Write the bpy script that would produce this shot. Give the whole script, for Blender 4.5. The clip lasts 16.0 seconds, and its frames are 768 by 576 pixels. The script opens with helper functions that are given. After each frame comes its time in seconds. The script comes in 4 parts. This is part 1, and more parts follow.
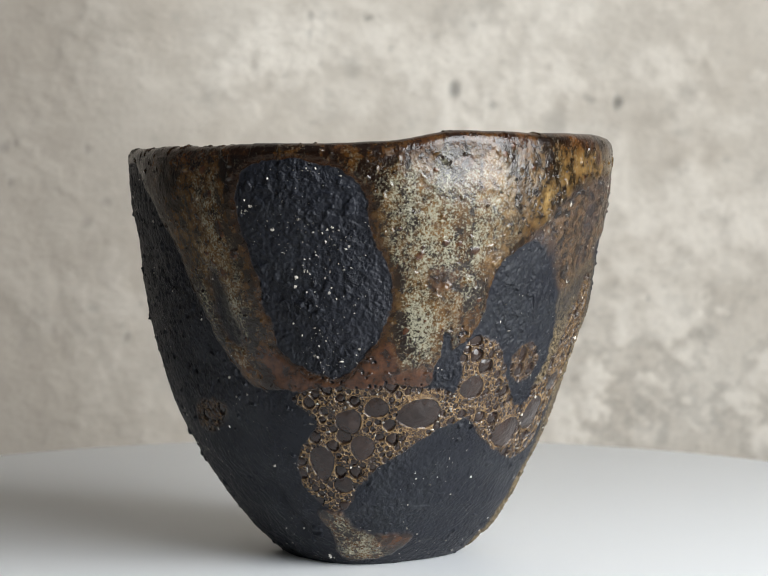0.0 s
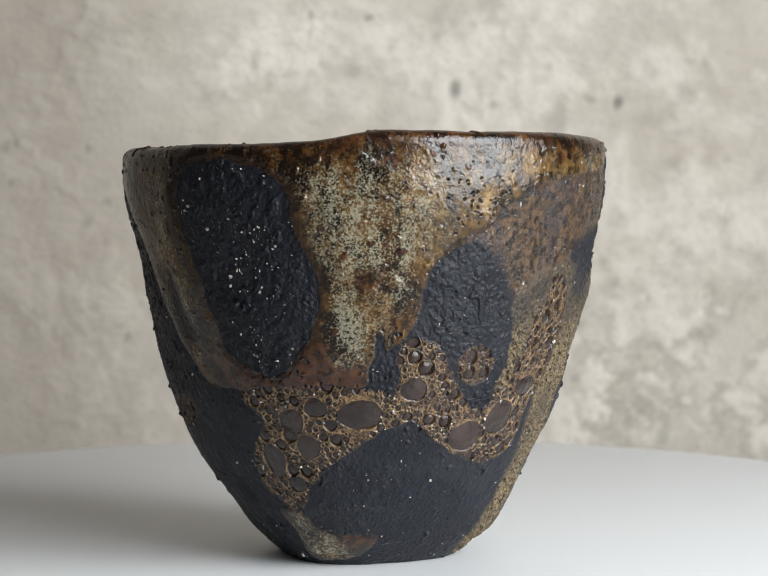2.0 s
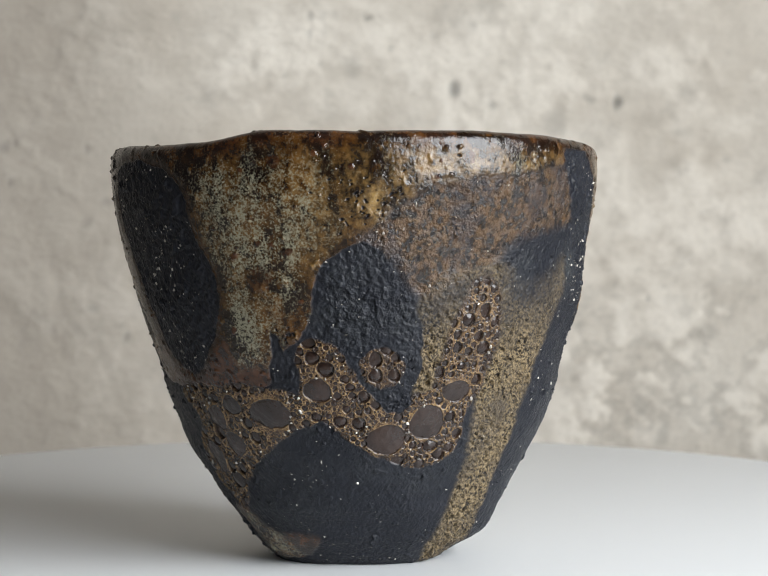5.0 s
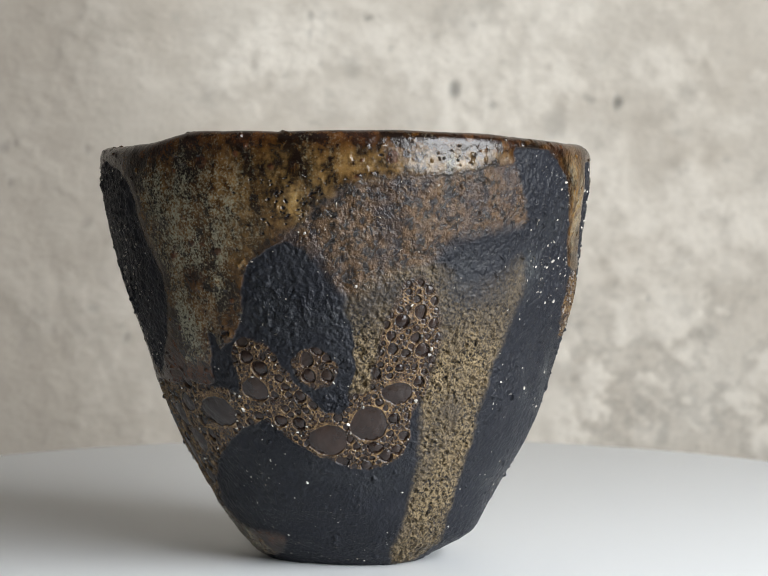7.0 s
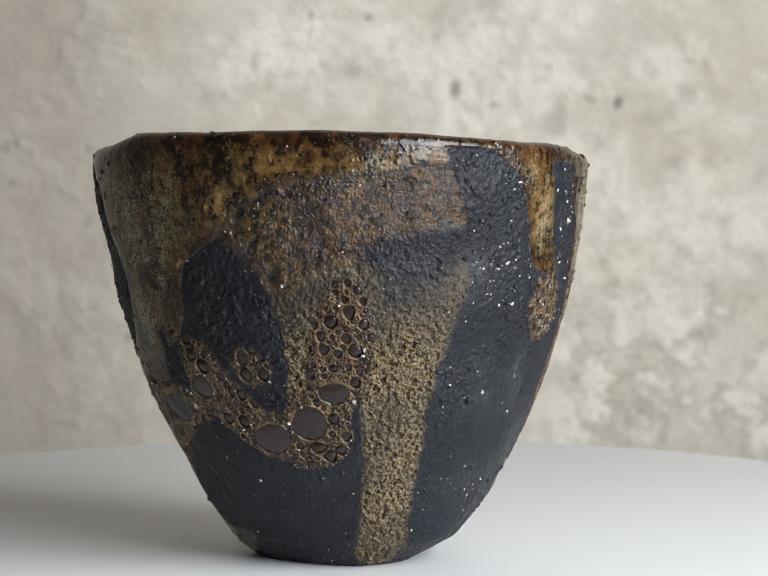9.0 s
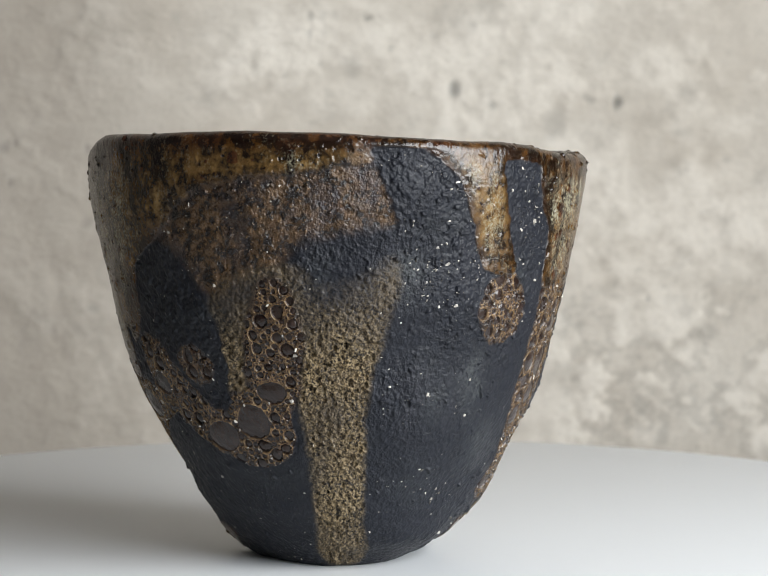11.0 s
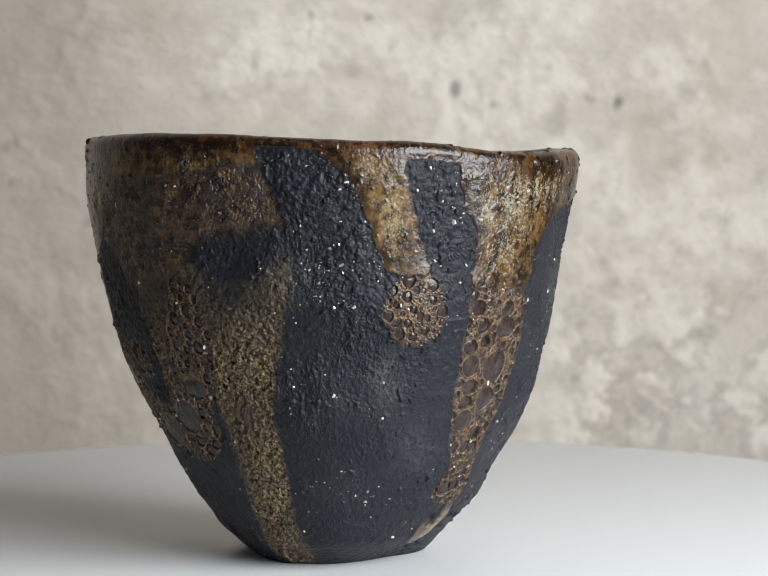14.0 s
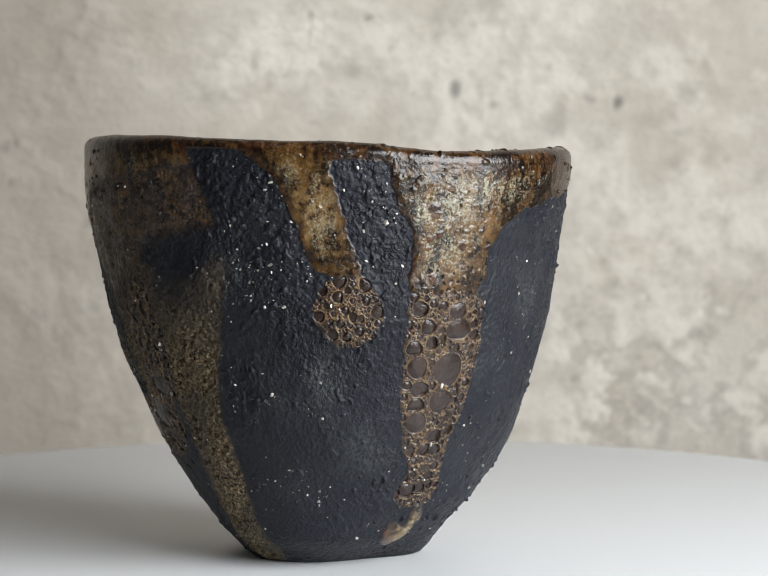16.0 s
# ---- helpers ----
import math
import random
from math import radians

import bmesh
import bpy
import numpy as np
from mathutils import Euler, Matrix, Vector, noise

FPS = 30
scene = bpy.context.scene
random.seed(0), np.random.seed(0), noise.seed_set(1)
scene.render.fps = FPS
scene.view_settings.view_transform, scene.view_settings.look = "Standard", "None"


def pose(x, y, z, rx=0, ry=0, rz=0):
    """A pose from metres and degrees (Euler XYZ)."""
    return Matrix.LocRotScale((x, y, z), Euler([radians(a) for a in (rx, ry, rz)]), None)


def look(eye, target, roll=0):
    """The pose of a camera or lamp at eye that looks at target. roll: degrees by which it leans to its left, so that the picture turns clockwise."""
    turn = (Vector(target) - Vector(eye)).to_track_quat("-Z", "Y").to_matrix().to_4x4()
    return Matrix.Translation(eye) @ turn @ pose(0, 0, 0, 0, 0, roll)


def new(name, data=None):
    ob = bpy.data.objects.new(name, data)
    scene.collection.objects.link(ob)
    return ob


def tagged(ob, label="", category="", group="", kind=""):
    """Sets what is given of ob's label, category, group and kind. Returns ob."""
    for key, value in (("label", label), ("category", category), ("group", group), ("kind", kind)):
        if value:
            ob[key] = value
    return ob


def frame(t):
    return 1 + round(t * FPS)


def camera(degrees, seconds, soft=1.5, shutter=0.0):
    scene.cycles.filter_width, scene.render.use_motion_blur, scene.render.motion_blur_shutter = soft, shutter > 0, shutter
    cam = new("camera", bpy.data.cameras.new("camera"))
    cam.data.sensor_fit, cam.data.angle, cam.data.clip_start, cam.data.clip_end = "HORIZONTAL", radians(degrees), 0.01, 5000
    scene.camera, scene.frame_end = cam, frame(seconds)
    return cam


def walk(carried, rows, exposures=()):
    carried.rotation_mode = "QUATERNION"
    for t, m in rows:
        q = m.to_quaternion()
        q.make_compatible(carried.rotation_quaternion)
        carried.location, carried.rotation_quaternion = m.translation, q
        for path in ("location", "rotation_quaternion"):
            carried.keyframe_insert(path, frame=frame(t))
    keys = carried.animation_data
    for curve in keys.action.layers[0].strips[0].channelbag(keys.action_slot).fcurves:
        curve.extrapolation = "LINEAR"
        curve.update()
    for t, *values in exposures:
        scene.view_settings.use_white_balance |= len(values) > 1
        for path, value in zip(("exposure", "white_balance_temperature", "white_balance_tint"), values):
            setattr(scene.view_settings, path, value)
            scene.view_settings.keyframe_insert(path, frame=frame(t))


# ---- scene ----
# One dark tea cup turns on a white turntable before a mottled concrete wall, lit by a window.
TOP = 0.795            # height of the turntable's top
FOOT = 0.00085         # the cup's chart of heights begins this far above the turntable
EYE = (0.00634, -0.400, TOP + 0.06715)

cam = camera(20.83, 16.0, soft=0.35)
cam.data.dof.use_dof, cam.data.dof.focus_distance, cam.data.dof.aperture_fstop = True, 0.362, 52.0
VIEW = look(EYE, (EYE[0], EYE[1] + math.cos(0.04272), EYE[2] - math.sin(0.04272)), -0.1)
walk(cam, [(0.0, VIEW), (16.0, VIEW)], exposures=[(0.0, 0.0), (16.0, 0.0)])

# ---- light ----
world = bpy.data.worlds.new("sky")
scene.world = world
world.use_nodes = True
sky = world.node_tree.nodes.new("ShaderNodeTexSky")
sky.sky_type, sky.sun_disc, sky.sun_elevation, sky.sun_rotation = "NISHITA", False, radians(40), radians(200)
world.node_tree.links.new(sky.outputs[0], world.node_tree.nodes["Background"].inputs[0])
world.node_tree.nodes["Background"].inputs[1].default_value = 0.1

lamp = bpy.data.lights.new("window_daylight", "AREA")
lamp.shape, lamp.size, lamp.size_y, lamp.energy, lamp.color = "RECTANGLE", 1.38, 1.06, 51.5, (0.965, 0.985, 1.0)
lamp_ob = new("window_daylight", lamp)
lamp_ob.matrix_world = look((0.86, -0.93, 1.30), (0.0, -0.93, 1.30))


# ---- small tools ----
def material(name):
    m = bpy.data.materials.new(name)
    m.use_nodes = True
    nt = m.node_tree
    return m, nt, nt.nodes["Principled BSDF"]


def plain(name, rgb, rough=0.6, metal=0.0, scale=40.0, vary=0.12, bump=0.15, depth=0.0004):
    m, nt, bs = material(name)
    n, l = nt.nodes, nt.links
    co = n.new("ShaderNodeTexCoord")
    a, b = n.new("ShaderNodeTexNoise"), n.new("ShaderNodeTexNoise")
    for tex, s, d in ((a, scale, 6.0), (b, scale * 0.09, 3.0)):
        tex.inputs["Scale"].default_value, tex.inputs["Detail"].default_value = s, d
        l.new(co.outputs["Object"], tex.inputs["Vector"])
    mix = n.new("ShaderNodeMix")
    mix.data_type = "RGBA"
    add = n.new("ShaderNodeMath")
    add.operation = "ADD"
    l.new(a.outputs["Fac"], add.inputs[0]), l.new(b.outputs["Fac"], add.inputs[1])
    half = n.new("ShaderNodeMath")
    half.operation, half.inputs[1].default_value = "MULTIPLY", 0.5
    l.new(add.outputs[0], half.inputs[0]), l.new(half.outputs[0], mix.inputs[0])
    mix.inputs[6].default_value = (*[c * (1 - vary) for c in rgb], 1)
    mix.inputs[7].default_value = (*[min(1, c * (1 + vary)) for c in rgb], 1)
    l.new(mix.outputs[2], bs.inputs["Base Color"])
    bs.inputs["Roughness"].default_value, bs.inputs["Metallic"].default_value = rough, metal
    bp = n.new("ShaderNodeBump")
    bp.inputs["Strength"].default_value, bp.inputs["Distance"].default_value = bump, depth
    l.new(a.outputs["Fac"], bp.inputs["Height"]), l.new(bp.outputs[0], bs.inputs["Normal"])
    return m


def part(name, bm, mat, parent=None, label="", smooth=False):
    me = bpy.data.meshes.new(name)
    bmesh.ops.recalc_face_normals(bm, faces=bm.faces)
    bm.to_mesh(me)
    bm.free()
    me.materials.append(mat)
    if smooth:
        me.polygons.foreach_set("use_smooth", [True] * len(me.polygons))
    ob = new(name, me)
    ob.parent = parent
    return tagged(ob, label)


def box(bm, lo, hi):
    v = [bm.verts.new((x, y, z)) for x in (lo[0], hi[0]) for y in (lo[1], hi[1]) for z in (lo[2], hi[2])]
    for f in ((0, 1, 3, 2), (4, 6, 7, 5), (0, 4, 5, 1), (2, 3, 7, 6), (0, 2, 6, 4), (1, 5, 7, 3)):
        bm.faces.new([v[i] for i in f])


def lathe(bm, profile, n=96):
    rings = [[bm.verts.new((r * math.cos(2 * math.pi * i / n), r * math.sin(2 * math.pi * i / n), z)) for i in range(n)]
             for r, z in profile]
    for a, b in zip(rings, rings[1:]):
        for i in range(n):
            bm.faces.new((a[i], a[(i + 1) % n], b[(i + 1) % n], b[i]))
    bm.faces.new(rings[0][::-1]), bm.faces.new(rings[-1])



# ---- materials ----
def link(nt, a, b):
    nt.links.new(a, b)


def mixer(nt, fac, a, b, kind="MIX"):
    """A colour mix; fac, a and b are sockets or values."""
    m = nt.nodes.new("ShaderNodeMix")
    m.data_type, m.blend_type, m.clamp_factor = "RGBA", kind, True
    for i, v in ((0, fac), (6, a), (7, b)):
        if isinstance(v, (int, float)):
            m.inputs[i].default_value = v
        elif isinstance(v, tuple):
            m.inputs[i].default_value = (*v, 1)
        else:
            nt.links.new(v, m.inputs[i])
    return m.outputs[2]


def maths(nt, op, a, b=0.0, c=0.0, clamp=False):
    m = nt.nodes.new("ShaderNodeMath")
    m.operation, m.use_clamp = op, clamp
    for i, v in enumerate((a, b, c)):
        if isinstance(v, (int, float)):
            m.inputs[i].default_value = v
        else:
            nt.links.new(v, m.inputs[i])
    return m.outputs[0]


def ramp(nt, v, lo, hi):
    m = nt.nodes.new("ShaderNodeMapRange")
    m.inputs[1].default_value, m.inputs[2].default_value = lo, hi
    nt.links.new(v, m.inputs[0])
    return m.outputs[0]


def grain(nt, vec, scale, detail=3.0, rough=0.55):
    t = nt.nodes.new("ShaderNodeTexNoise")
    t.inputs["Scale"].default_value, t.inputs["Detail"].default_value, t.inputs["Roughness"].default_value = scale, detail, rough
    nt.links.new(vec, t.inputs["Vector"])
    return t.outputs["Fac"]


def cup_material():
    """Stoneware: black clay, amber and grey-green glaze, dry brown ash, olive ash and blistered crust, mixed by the glaze map."""
    m, nt, bs = material("wood_fired_stoneware")
    n = nt.nodes
    a, b = n.new("ShaderNodeAttribute"), n.new("ShaderNodeAttribute")
    a.attribute_name, b.attribute_name = "zones", "tones"
    c = n.new("ShaderNodeAttribute")
    c.attribute_name = "crusts"
    sa, sb, sc = (n.new("ShaderNodeSeparateColor") for _ in range(3))
    for s, at in ((sa, a), (sb, b), (sc, c)):
        link(nt, at.outputs["Color"], s.inputs[0])
    glaze, brown, olive = sa.outputs[0], sa.outputs[1], sa.outputs[2]
    pale, gold, red = sb.outputs[0], sb.outputs[1], sb.outputs[2]
    crust, ring, floor_ = sc.outputs[0], sc.outputs[1], sc.outputs[2]
    co = n.new("ShaderNodeTexCoord").outputs["Object"]
    st = n.new("ShaderNodeMapping")
    st.inputs["Scale"].default_value = (1, 1, 0.45)
    link(nt, co, st.inputs["Vector"])
    run = st.outputs[0]
    st2 = n.new("ShaderNodeMapping")
    st2.inputs["Scale"].default_value = (1, 1, 0.2)
    link(nt, co, st2.inputs["Vector"])
    fine, mid, big = grain(nt, co, 1700, 3), grain(nt, co, 620, 4, 0.6), grain(nt, run, 170, 4, 0.6)
    speck = grain(nt, co, 2600, 2)
    # clay
    clay = mixer(nt, mid, (0.0018, 0.0025, 0.0050), (0.0170, 0.0196, 0.0275))
    clay = mixer(nt, ramp(nt, big, 0.52, 0.75), clay, (0.0165, 0.0180, 0.0240))
    # glaze: amber ground with grey-green crystals that crowd where it is pale
    body = maths(nt, "ADD", maths(nt, "MULTIPLY_ADD", big, 2.6, -1.30), maths(nt, "MULTIPLY_ADD", mid, 2.4, -1.12))
    body = maths(nt, "ADD", body, maths(nt, "MULTIPLY", maths(nt, "ADD", gold, pale), 0.30), clamp=True)
    amber = mixer(nt, body, (0.0062, 0.0023, 0.0008), (0.098, 0.040, 0.007))
    amber = mixer(nt, maths(nt, "MULTIPLY", maths(nt, "MULTIPLY", gold, ramp(nt, mid, 0.34, 0.62)), ramp(nt, big, 0.36, 0.56)), amber, (0.30, 0.195, 0.072))
    streak = grain(nt, st2.outputs[0], 300, 4, 0.6)
    k = maths(nt, "ADD", maths(nt, "MULTIPLY_ADD", speck, 4.4, -2.2), maths(nt, "MULTIPLY_ADD", fine, 3.4, -1.7))
    k = maths(nt, "ADD", k, maths(nt, "MULTIPLY_ADD", mid, 2.0, -1.0))
    k = maths(nt, "ADD", k, maths(nt, "MULTIPLY_ADD", streak, 3.4, -1.7))
    k = maths(nt, "MULTIPLY", k, maths(nt, "MULTIPLY_ADD", pale, 0.75, 0.25))
    k = maths(nt, "ADD", k, maths(nt, "MULTIPLY_ADD", pale, 0.62, -0.12), clamp=True)
    crystal = mixer(nt, speck, (0.135, 0.128, 0.086), (0.330, 0.316, 0.230))
    gl = mixer(nt, maths(nt, "MULTIPLY", k, 0.9), amber, crystal)
    gl = mixer(nt, red, gl, mixer(nt, ramp(nt, mid, 0.35, 0.65), (0.010, 0.0042, 0.0024), (0.082, 0.030, 0.011)))
    # thin at its edges, where it breaks to dark brown
    fr = n.new("ShaderNodeAttribute")
    fr.attribute_name = "frost"
    sf = n.new("ShaderNodeSeparateColor")
    link(nt, fr.outputs["Color"], sf.inputs[0])
    gl = mixer(nt, maths(nt, "MULTIPLY", sf.outputs[1], ramp(nt, mid, 0.30, 0.52)), gl, mixer(nt, fine, (0.006, 0.003, 0.002), (0.050, 0.021, 0.008)))
    # dry brown ash and olive ash
    br = mixer(nt, ramp(nt, mid, 0.41, 0.58), (0.007, 0.005, 0.0045), (0.088, 0.049, 0.021))
    br = mixer(nt, maths(nt, "MULTIPLY", ramp(nt, big, 0.47, 0.60), 0.6), br, (0.030, 0.024, 0.026))
    br = mixer(nt, ramp(nt, fine, 0.60, 0.72), br, (0.16, 0.100, 0.048))
    ol = mixer(nt, ramp(nt, maths(nt, "MULTIPLY_ADD", speck, 0.5, maths(nt, "MULTIPLY", fine, 0.5)), 0.41, 0.58), (0.012, 0.009, 0.006), (0.285, 0.212, 0.116))
    ol = mixer(nt, ramp(nt, big, 0.42, 0.75), ol, (0.105, 0.080, 0.052))
    # crust
    vor = n.new("ShaderNodeTexVoronoi")
    vor.feature = "DISTANCE_TO_EDGE"
    vor.inputs["Scale"].default_value = 1900
    link(nt, co, vor.inputs["Vector"])
    foam = vor.outputs["Distance"]
    cr = mixer(nt, ramp(nt, mid, 0.36, 0.62), (0.009, 0.0045, 0.003), (0.100, 0.054, 0.029))
    lace = maths(nt, "MULTIPLY", maths(nt, "SUBTRACT", 1.0, ramp(nt, foam, 0.03, 0.16)), maths(nt, "MULTIPLY_ADD", gold, 0.45, 0.2))
    cr = mixer(nt, maths(nt, "MULTIPLY", maths(nt, "SUBTRACT", 1.0, gold), 0.45), cr, (0.016, 0.009, 0.007))
    cr = mixer(nt, maths(nt, "MULTIPLY", lace, ramp(nt, mid, 0.35, 0.6)), cr, (0.36, 0.23, 0.09))
    cr = mixer(nt, maths(nt, "MULTIPLY", maths(nt, "MULTIPLY", ring, maths(nt, "MULTIPLY_ADD", ramp(nt, mid, 0.36, 0.60), 0.6, 0.4)), maths(nt, "MULTIPLY_ADD", gold, 0.65, 0.35)), cr, mixer(nt, ramp(nt, maths(nt, "MULTIPLY", maths(nt, "ADD", fine, mid), 0.5), 0.40, 0.60), (0.040, 0.020, 0.010), (0.43, 0.295, 0.145)))
    cr = mixer(nt, floor_, cr, mixer(nt, ramp(nt, big, 0.3, 0.7), (0.012, 0.0065, 0.005), mixer(nt, mid, (0.018, 0.010, 0.0075), (0.052, 0.031, 0.024))))
    clay = mixer(nt, maths(nt, "MULTIPLY", sf.outputs[0], ramp(nt, fine, 0.38, 0.62)), clay, (0.105, 0.115, 0.112))
    col = mixer(nt, brown, clay, br)
    col = mixer(nt, olive, col, ol)
    col = mixer(nt, glaze, col, gl)
    col = mixer(nt, crust, col, cr)
    link(nt, col, bs.inputs["Base Color"])
    r = maths(nt, "SUBTRACT", maths(nt, "MULTIPLY_ADD", mid, 0.50, 0.27), maths(nt, "MULTIPLY", ramp(nt, speck, 0.56, 0.66), 0.25))
    r = maths(nt, "ADD", r, maths(nt, "MULTIPLY", olive, 0.10))
    r = maths(nt, "SUBTRACT", r, maths(nt, "MULTIPLY", brown, 0.26))
    shiny = maths(nt, "MAXIMUM", glaze, maths(nt, "MULTIPLY", crust, 0.95))
    gr = maths(nt, "MULTIPLY", maths(nt, "MULTIPLY_ADD", fine, 0.24, 0.08), maths(nt, "SUBTRACT", 1.0, maths(nt, "MULTIPLY", floor_, 0.5)))
    r = maths(nt, "ADD", maths(nt, "MULTIPLY", r, maths(nt, "SUBTRACT", 1.0, shiny)), maths(nt, "MULTIPLY", gr, shiny))
    link(nt, r, bs.inputs["Roughness"])
    link(nt, maths(nt, "MULTIPLY_ADD", shiny, 0.25, maths(nt, "MULTIPLY_ADD", brown, 0.20, 0.27)), bs.inputs["Specular IOR Level"])
    bp = n.new("ShaderNodeBump")
    bp.inputs["Distance"].default_value = 0.00060
    coarse = maths(nt, "MULTIPLY_ADD", ramp(nt, grain(nt, co, 95, 3, 0.6), 0.40, 0.62), 0.45, 0.18)
    link(nt, maths(nt, "MAXIMUM", maths(nt, "MULTIPLY", coarse, maths(nt, "SUBTRACT", 1.0, shiny)), maths(nt, "MULTIPLY_ADD", maths(nt, "MAXIMUM", brown, olive), 0.62, 0.18)), bp.inputs["Strength"])
    # sharp little chips that the clay tore into
    chip = n.new("ShaderNodeTexVoronoi")
    chip.inputs["Scale"].default_value = 1150
    st3 = n.new("ShaderNodeMapping")
    st3.inputs["Scale"].default_value = (1, 1, 0.6)
    link(nt, co, st3.inputs["Vector"])
    link(nt, st3.outputs[0], chip.inputs["Vector"])
    bare = maths(nt, "SUBTRACT", 1.0, maths(nt, "MAXIMUM", shiny, maths(nt, "MAXIMUM", brown, olive)), clamp=True)
    torn = maths(nt, "MULTIPLY", maths(nt, "MULTIPLY", chip.outputs["Distance"], bare), maths(nt, "MULTIPLY_ADD", ramp(nt, big, 0.4, 0.62), 0.9, 0.2))
    pit = maths(nt, "MULTIPLY", maths(nt, "MULTIPLY", crust, maths(nt, "SUBTRACT", 1.0, floor_)), maths(nt, "SUBTRACT", 1.0, ramp(nt, foam, 0.0, 0.2)))
    link(nt, maths(nt, "ADD", maths(nt, "ADD", maths(nt, "ADD", fine, torn), maths(nt, "MULTIPLY", pit, 2.5)), maths(nt, "MULTIPLY", speck, 0.5)), bp.inputs["Height"])
    link(nt, bp.outputs[0], bs.inputs["Normal"])
    return m


def grit_glint_material():
    m, nt, bs = material("feldspar_grit_and_glints")
    g = nt.nodes.new("ShaderNodeNewGeometry")
    c = mixer(nt, g.outputs["Random Per Island"], (0.06, 0.055, 0.048), (0.68, 0.64, 0.57))
    link(nt, c, bs.inputs["Base Color"])
    bs.inputs["Roughness"].default_value = 0.15
    return m


def concrete_material():
    m, nt, bs = material("mottled_concrete")
    n = nt.nodes
    a = n.new("ShaderNodeAttribute")
    a.attribute_name = "stains_and_shade"
    s = n.new("ShaderNodeSeparateColor")
    link(nt, a.outputs["Color"], s.inputs[0])
    co = n.new("ShaderNodeTexCoord").outputs["Object"]
    fine, mid, big = grain(nt, co, 420, 4, 0.6), grain(nt, co, 90, 5, 0.6), grain(nt, co, 22, 4, 0.55)
    c = mixer(nt, ramp(nt, mid, 0.32, 0.68), (0.478, 0.426, 0.359), (0.640, 0.581, 0.497))
    c = mixer(nt, ramp(nt, big, 0.35, 0.7), c, mixer(nt, 0.5, c, (0.745, 0.703, 0.628)))
    c = mixer(nt, maths(nt, "MULTIPLY", s.outputs[0], ramp(nt, mid, 0.25, 0.55)), c, (0.845, 0.79, 0.702))
    # third channel: brown staining and painted shade at the left, in one colour
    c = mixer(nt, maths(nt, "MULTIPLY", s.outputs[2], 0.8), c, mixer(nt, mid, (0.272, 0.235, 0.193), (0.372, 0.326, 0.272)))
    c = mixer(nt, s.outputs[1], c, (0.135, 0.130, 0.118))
    c = mixer(nt, maths(nt, "MULTIPLY", fine, 0.25), c, (0.40, 0.375, 0.335))
    link(nt, c, bs.inputs["Base Color"])
    bs.inputs["Roughness"].default_value = 0.85
    bp = n.new("ShaderNodeBump")
    bp.inputs["Strength"].default_value, bp.inputs["Distance"].default_value = 0.35, 0.0012
    link(nt, maths(nt, "ADD", mid, fine), bp.inputs["Height"])
    link(nt, bp.outputs[0], bs.inputs["Normal"])
    return m


STONE, GRIT_GLINTS, CONCRETE = cup_material(), grit_glint_material(), concrete_material()
WHITE = plain("white_turntable", (0.765, 0.785, 0.795), 0.42, scale=260, vary=0.015, bump=0.04)
GREY = plain("grey_plastic", (0.25, 0.25, 0.26), 0.5, scale=200, vary=0.05)
PLASTER = plain("grey_plaster", (0.17, 0.17, 0.175), 0.85, scale=60, vary=0.04)
PAINT = plain("white_window_paint", (0.78, 0.78, 0.76), 0.4, scale=80, vary=0.03)
WOOD = plain("pale_table_wood", (0.40, 0.37, 0.33), 0.5, scale=24, vary=0.2)
BOARDS = plain("floor_boards", (0.15, 0.13, 0.11), 0.5, scale=12, vary=0.25)


# ---- numbers: smooth lattice noise on arrays ----
def lattice(p, seed):
    """Smooth value noise, 0 to 1, at the rows of p (n x 3, in cells)."""
    if len(p) > 40000:
        return np.concatenate([lattice(p[k:k + 40000], seed) for k in range(0, len(p), 40000)])
    i = np.floor(p).astype(np.int64)
    u = p - i
    u = u * u * (3 - 2 * u)
    out = np.zeros(len(p))
    for dx in (0, 1):
        for dy in (0, 1):
            for dz in (0, 1):
                h = (i[:, 0] + dx) * 73856093 ^ (i[:, 1] + dy) * 19349663 ^ (i[:, 2] + dz) * 83492791 ^ seed * 2654435
                h = (h ^ (h >> 13)) * 1274126177 & 0x7FFFFFFF
                h = ((h ^ (h >> 16)) & 0xFFFF) / 65535.0
                w = (u[:, 0] if dx else 1 - u[:, 0]) * (u[:, 1] if dy else 1 - u[:, 1]) * (u[:, 2] if dz else 1 - u[:, 2])
                out += w * h
    return out


def fbm(p, cell, seed, octaves=2, fall=0.5):
    out, amp, tot = 0.0, 1.0, 0.0
    for k in range(octaves):
        out = out + amp * (lattice(p / (cell * 0.5 ** k) + 31.7 * k, seed + k) - 0.5)
        tot += amp
        amp *= fall
    return out / tot * 2


def step(x, lo, hi):
    u = np.clip((x - lo) / (hi - lo), 0, 1)
    return u * u * (3 - 2 * u)


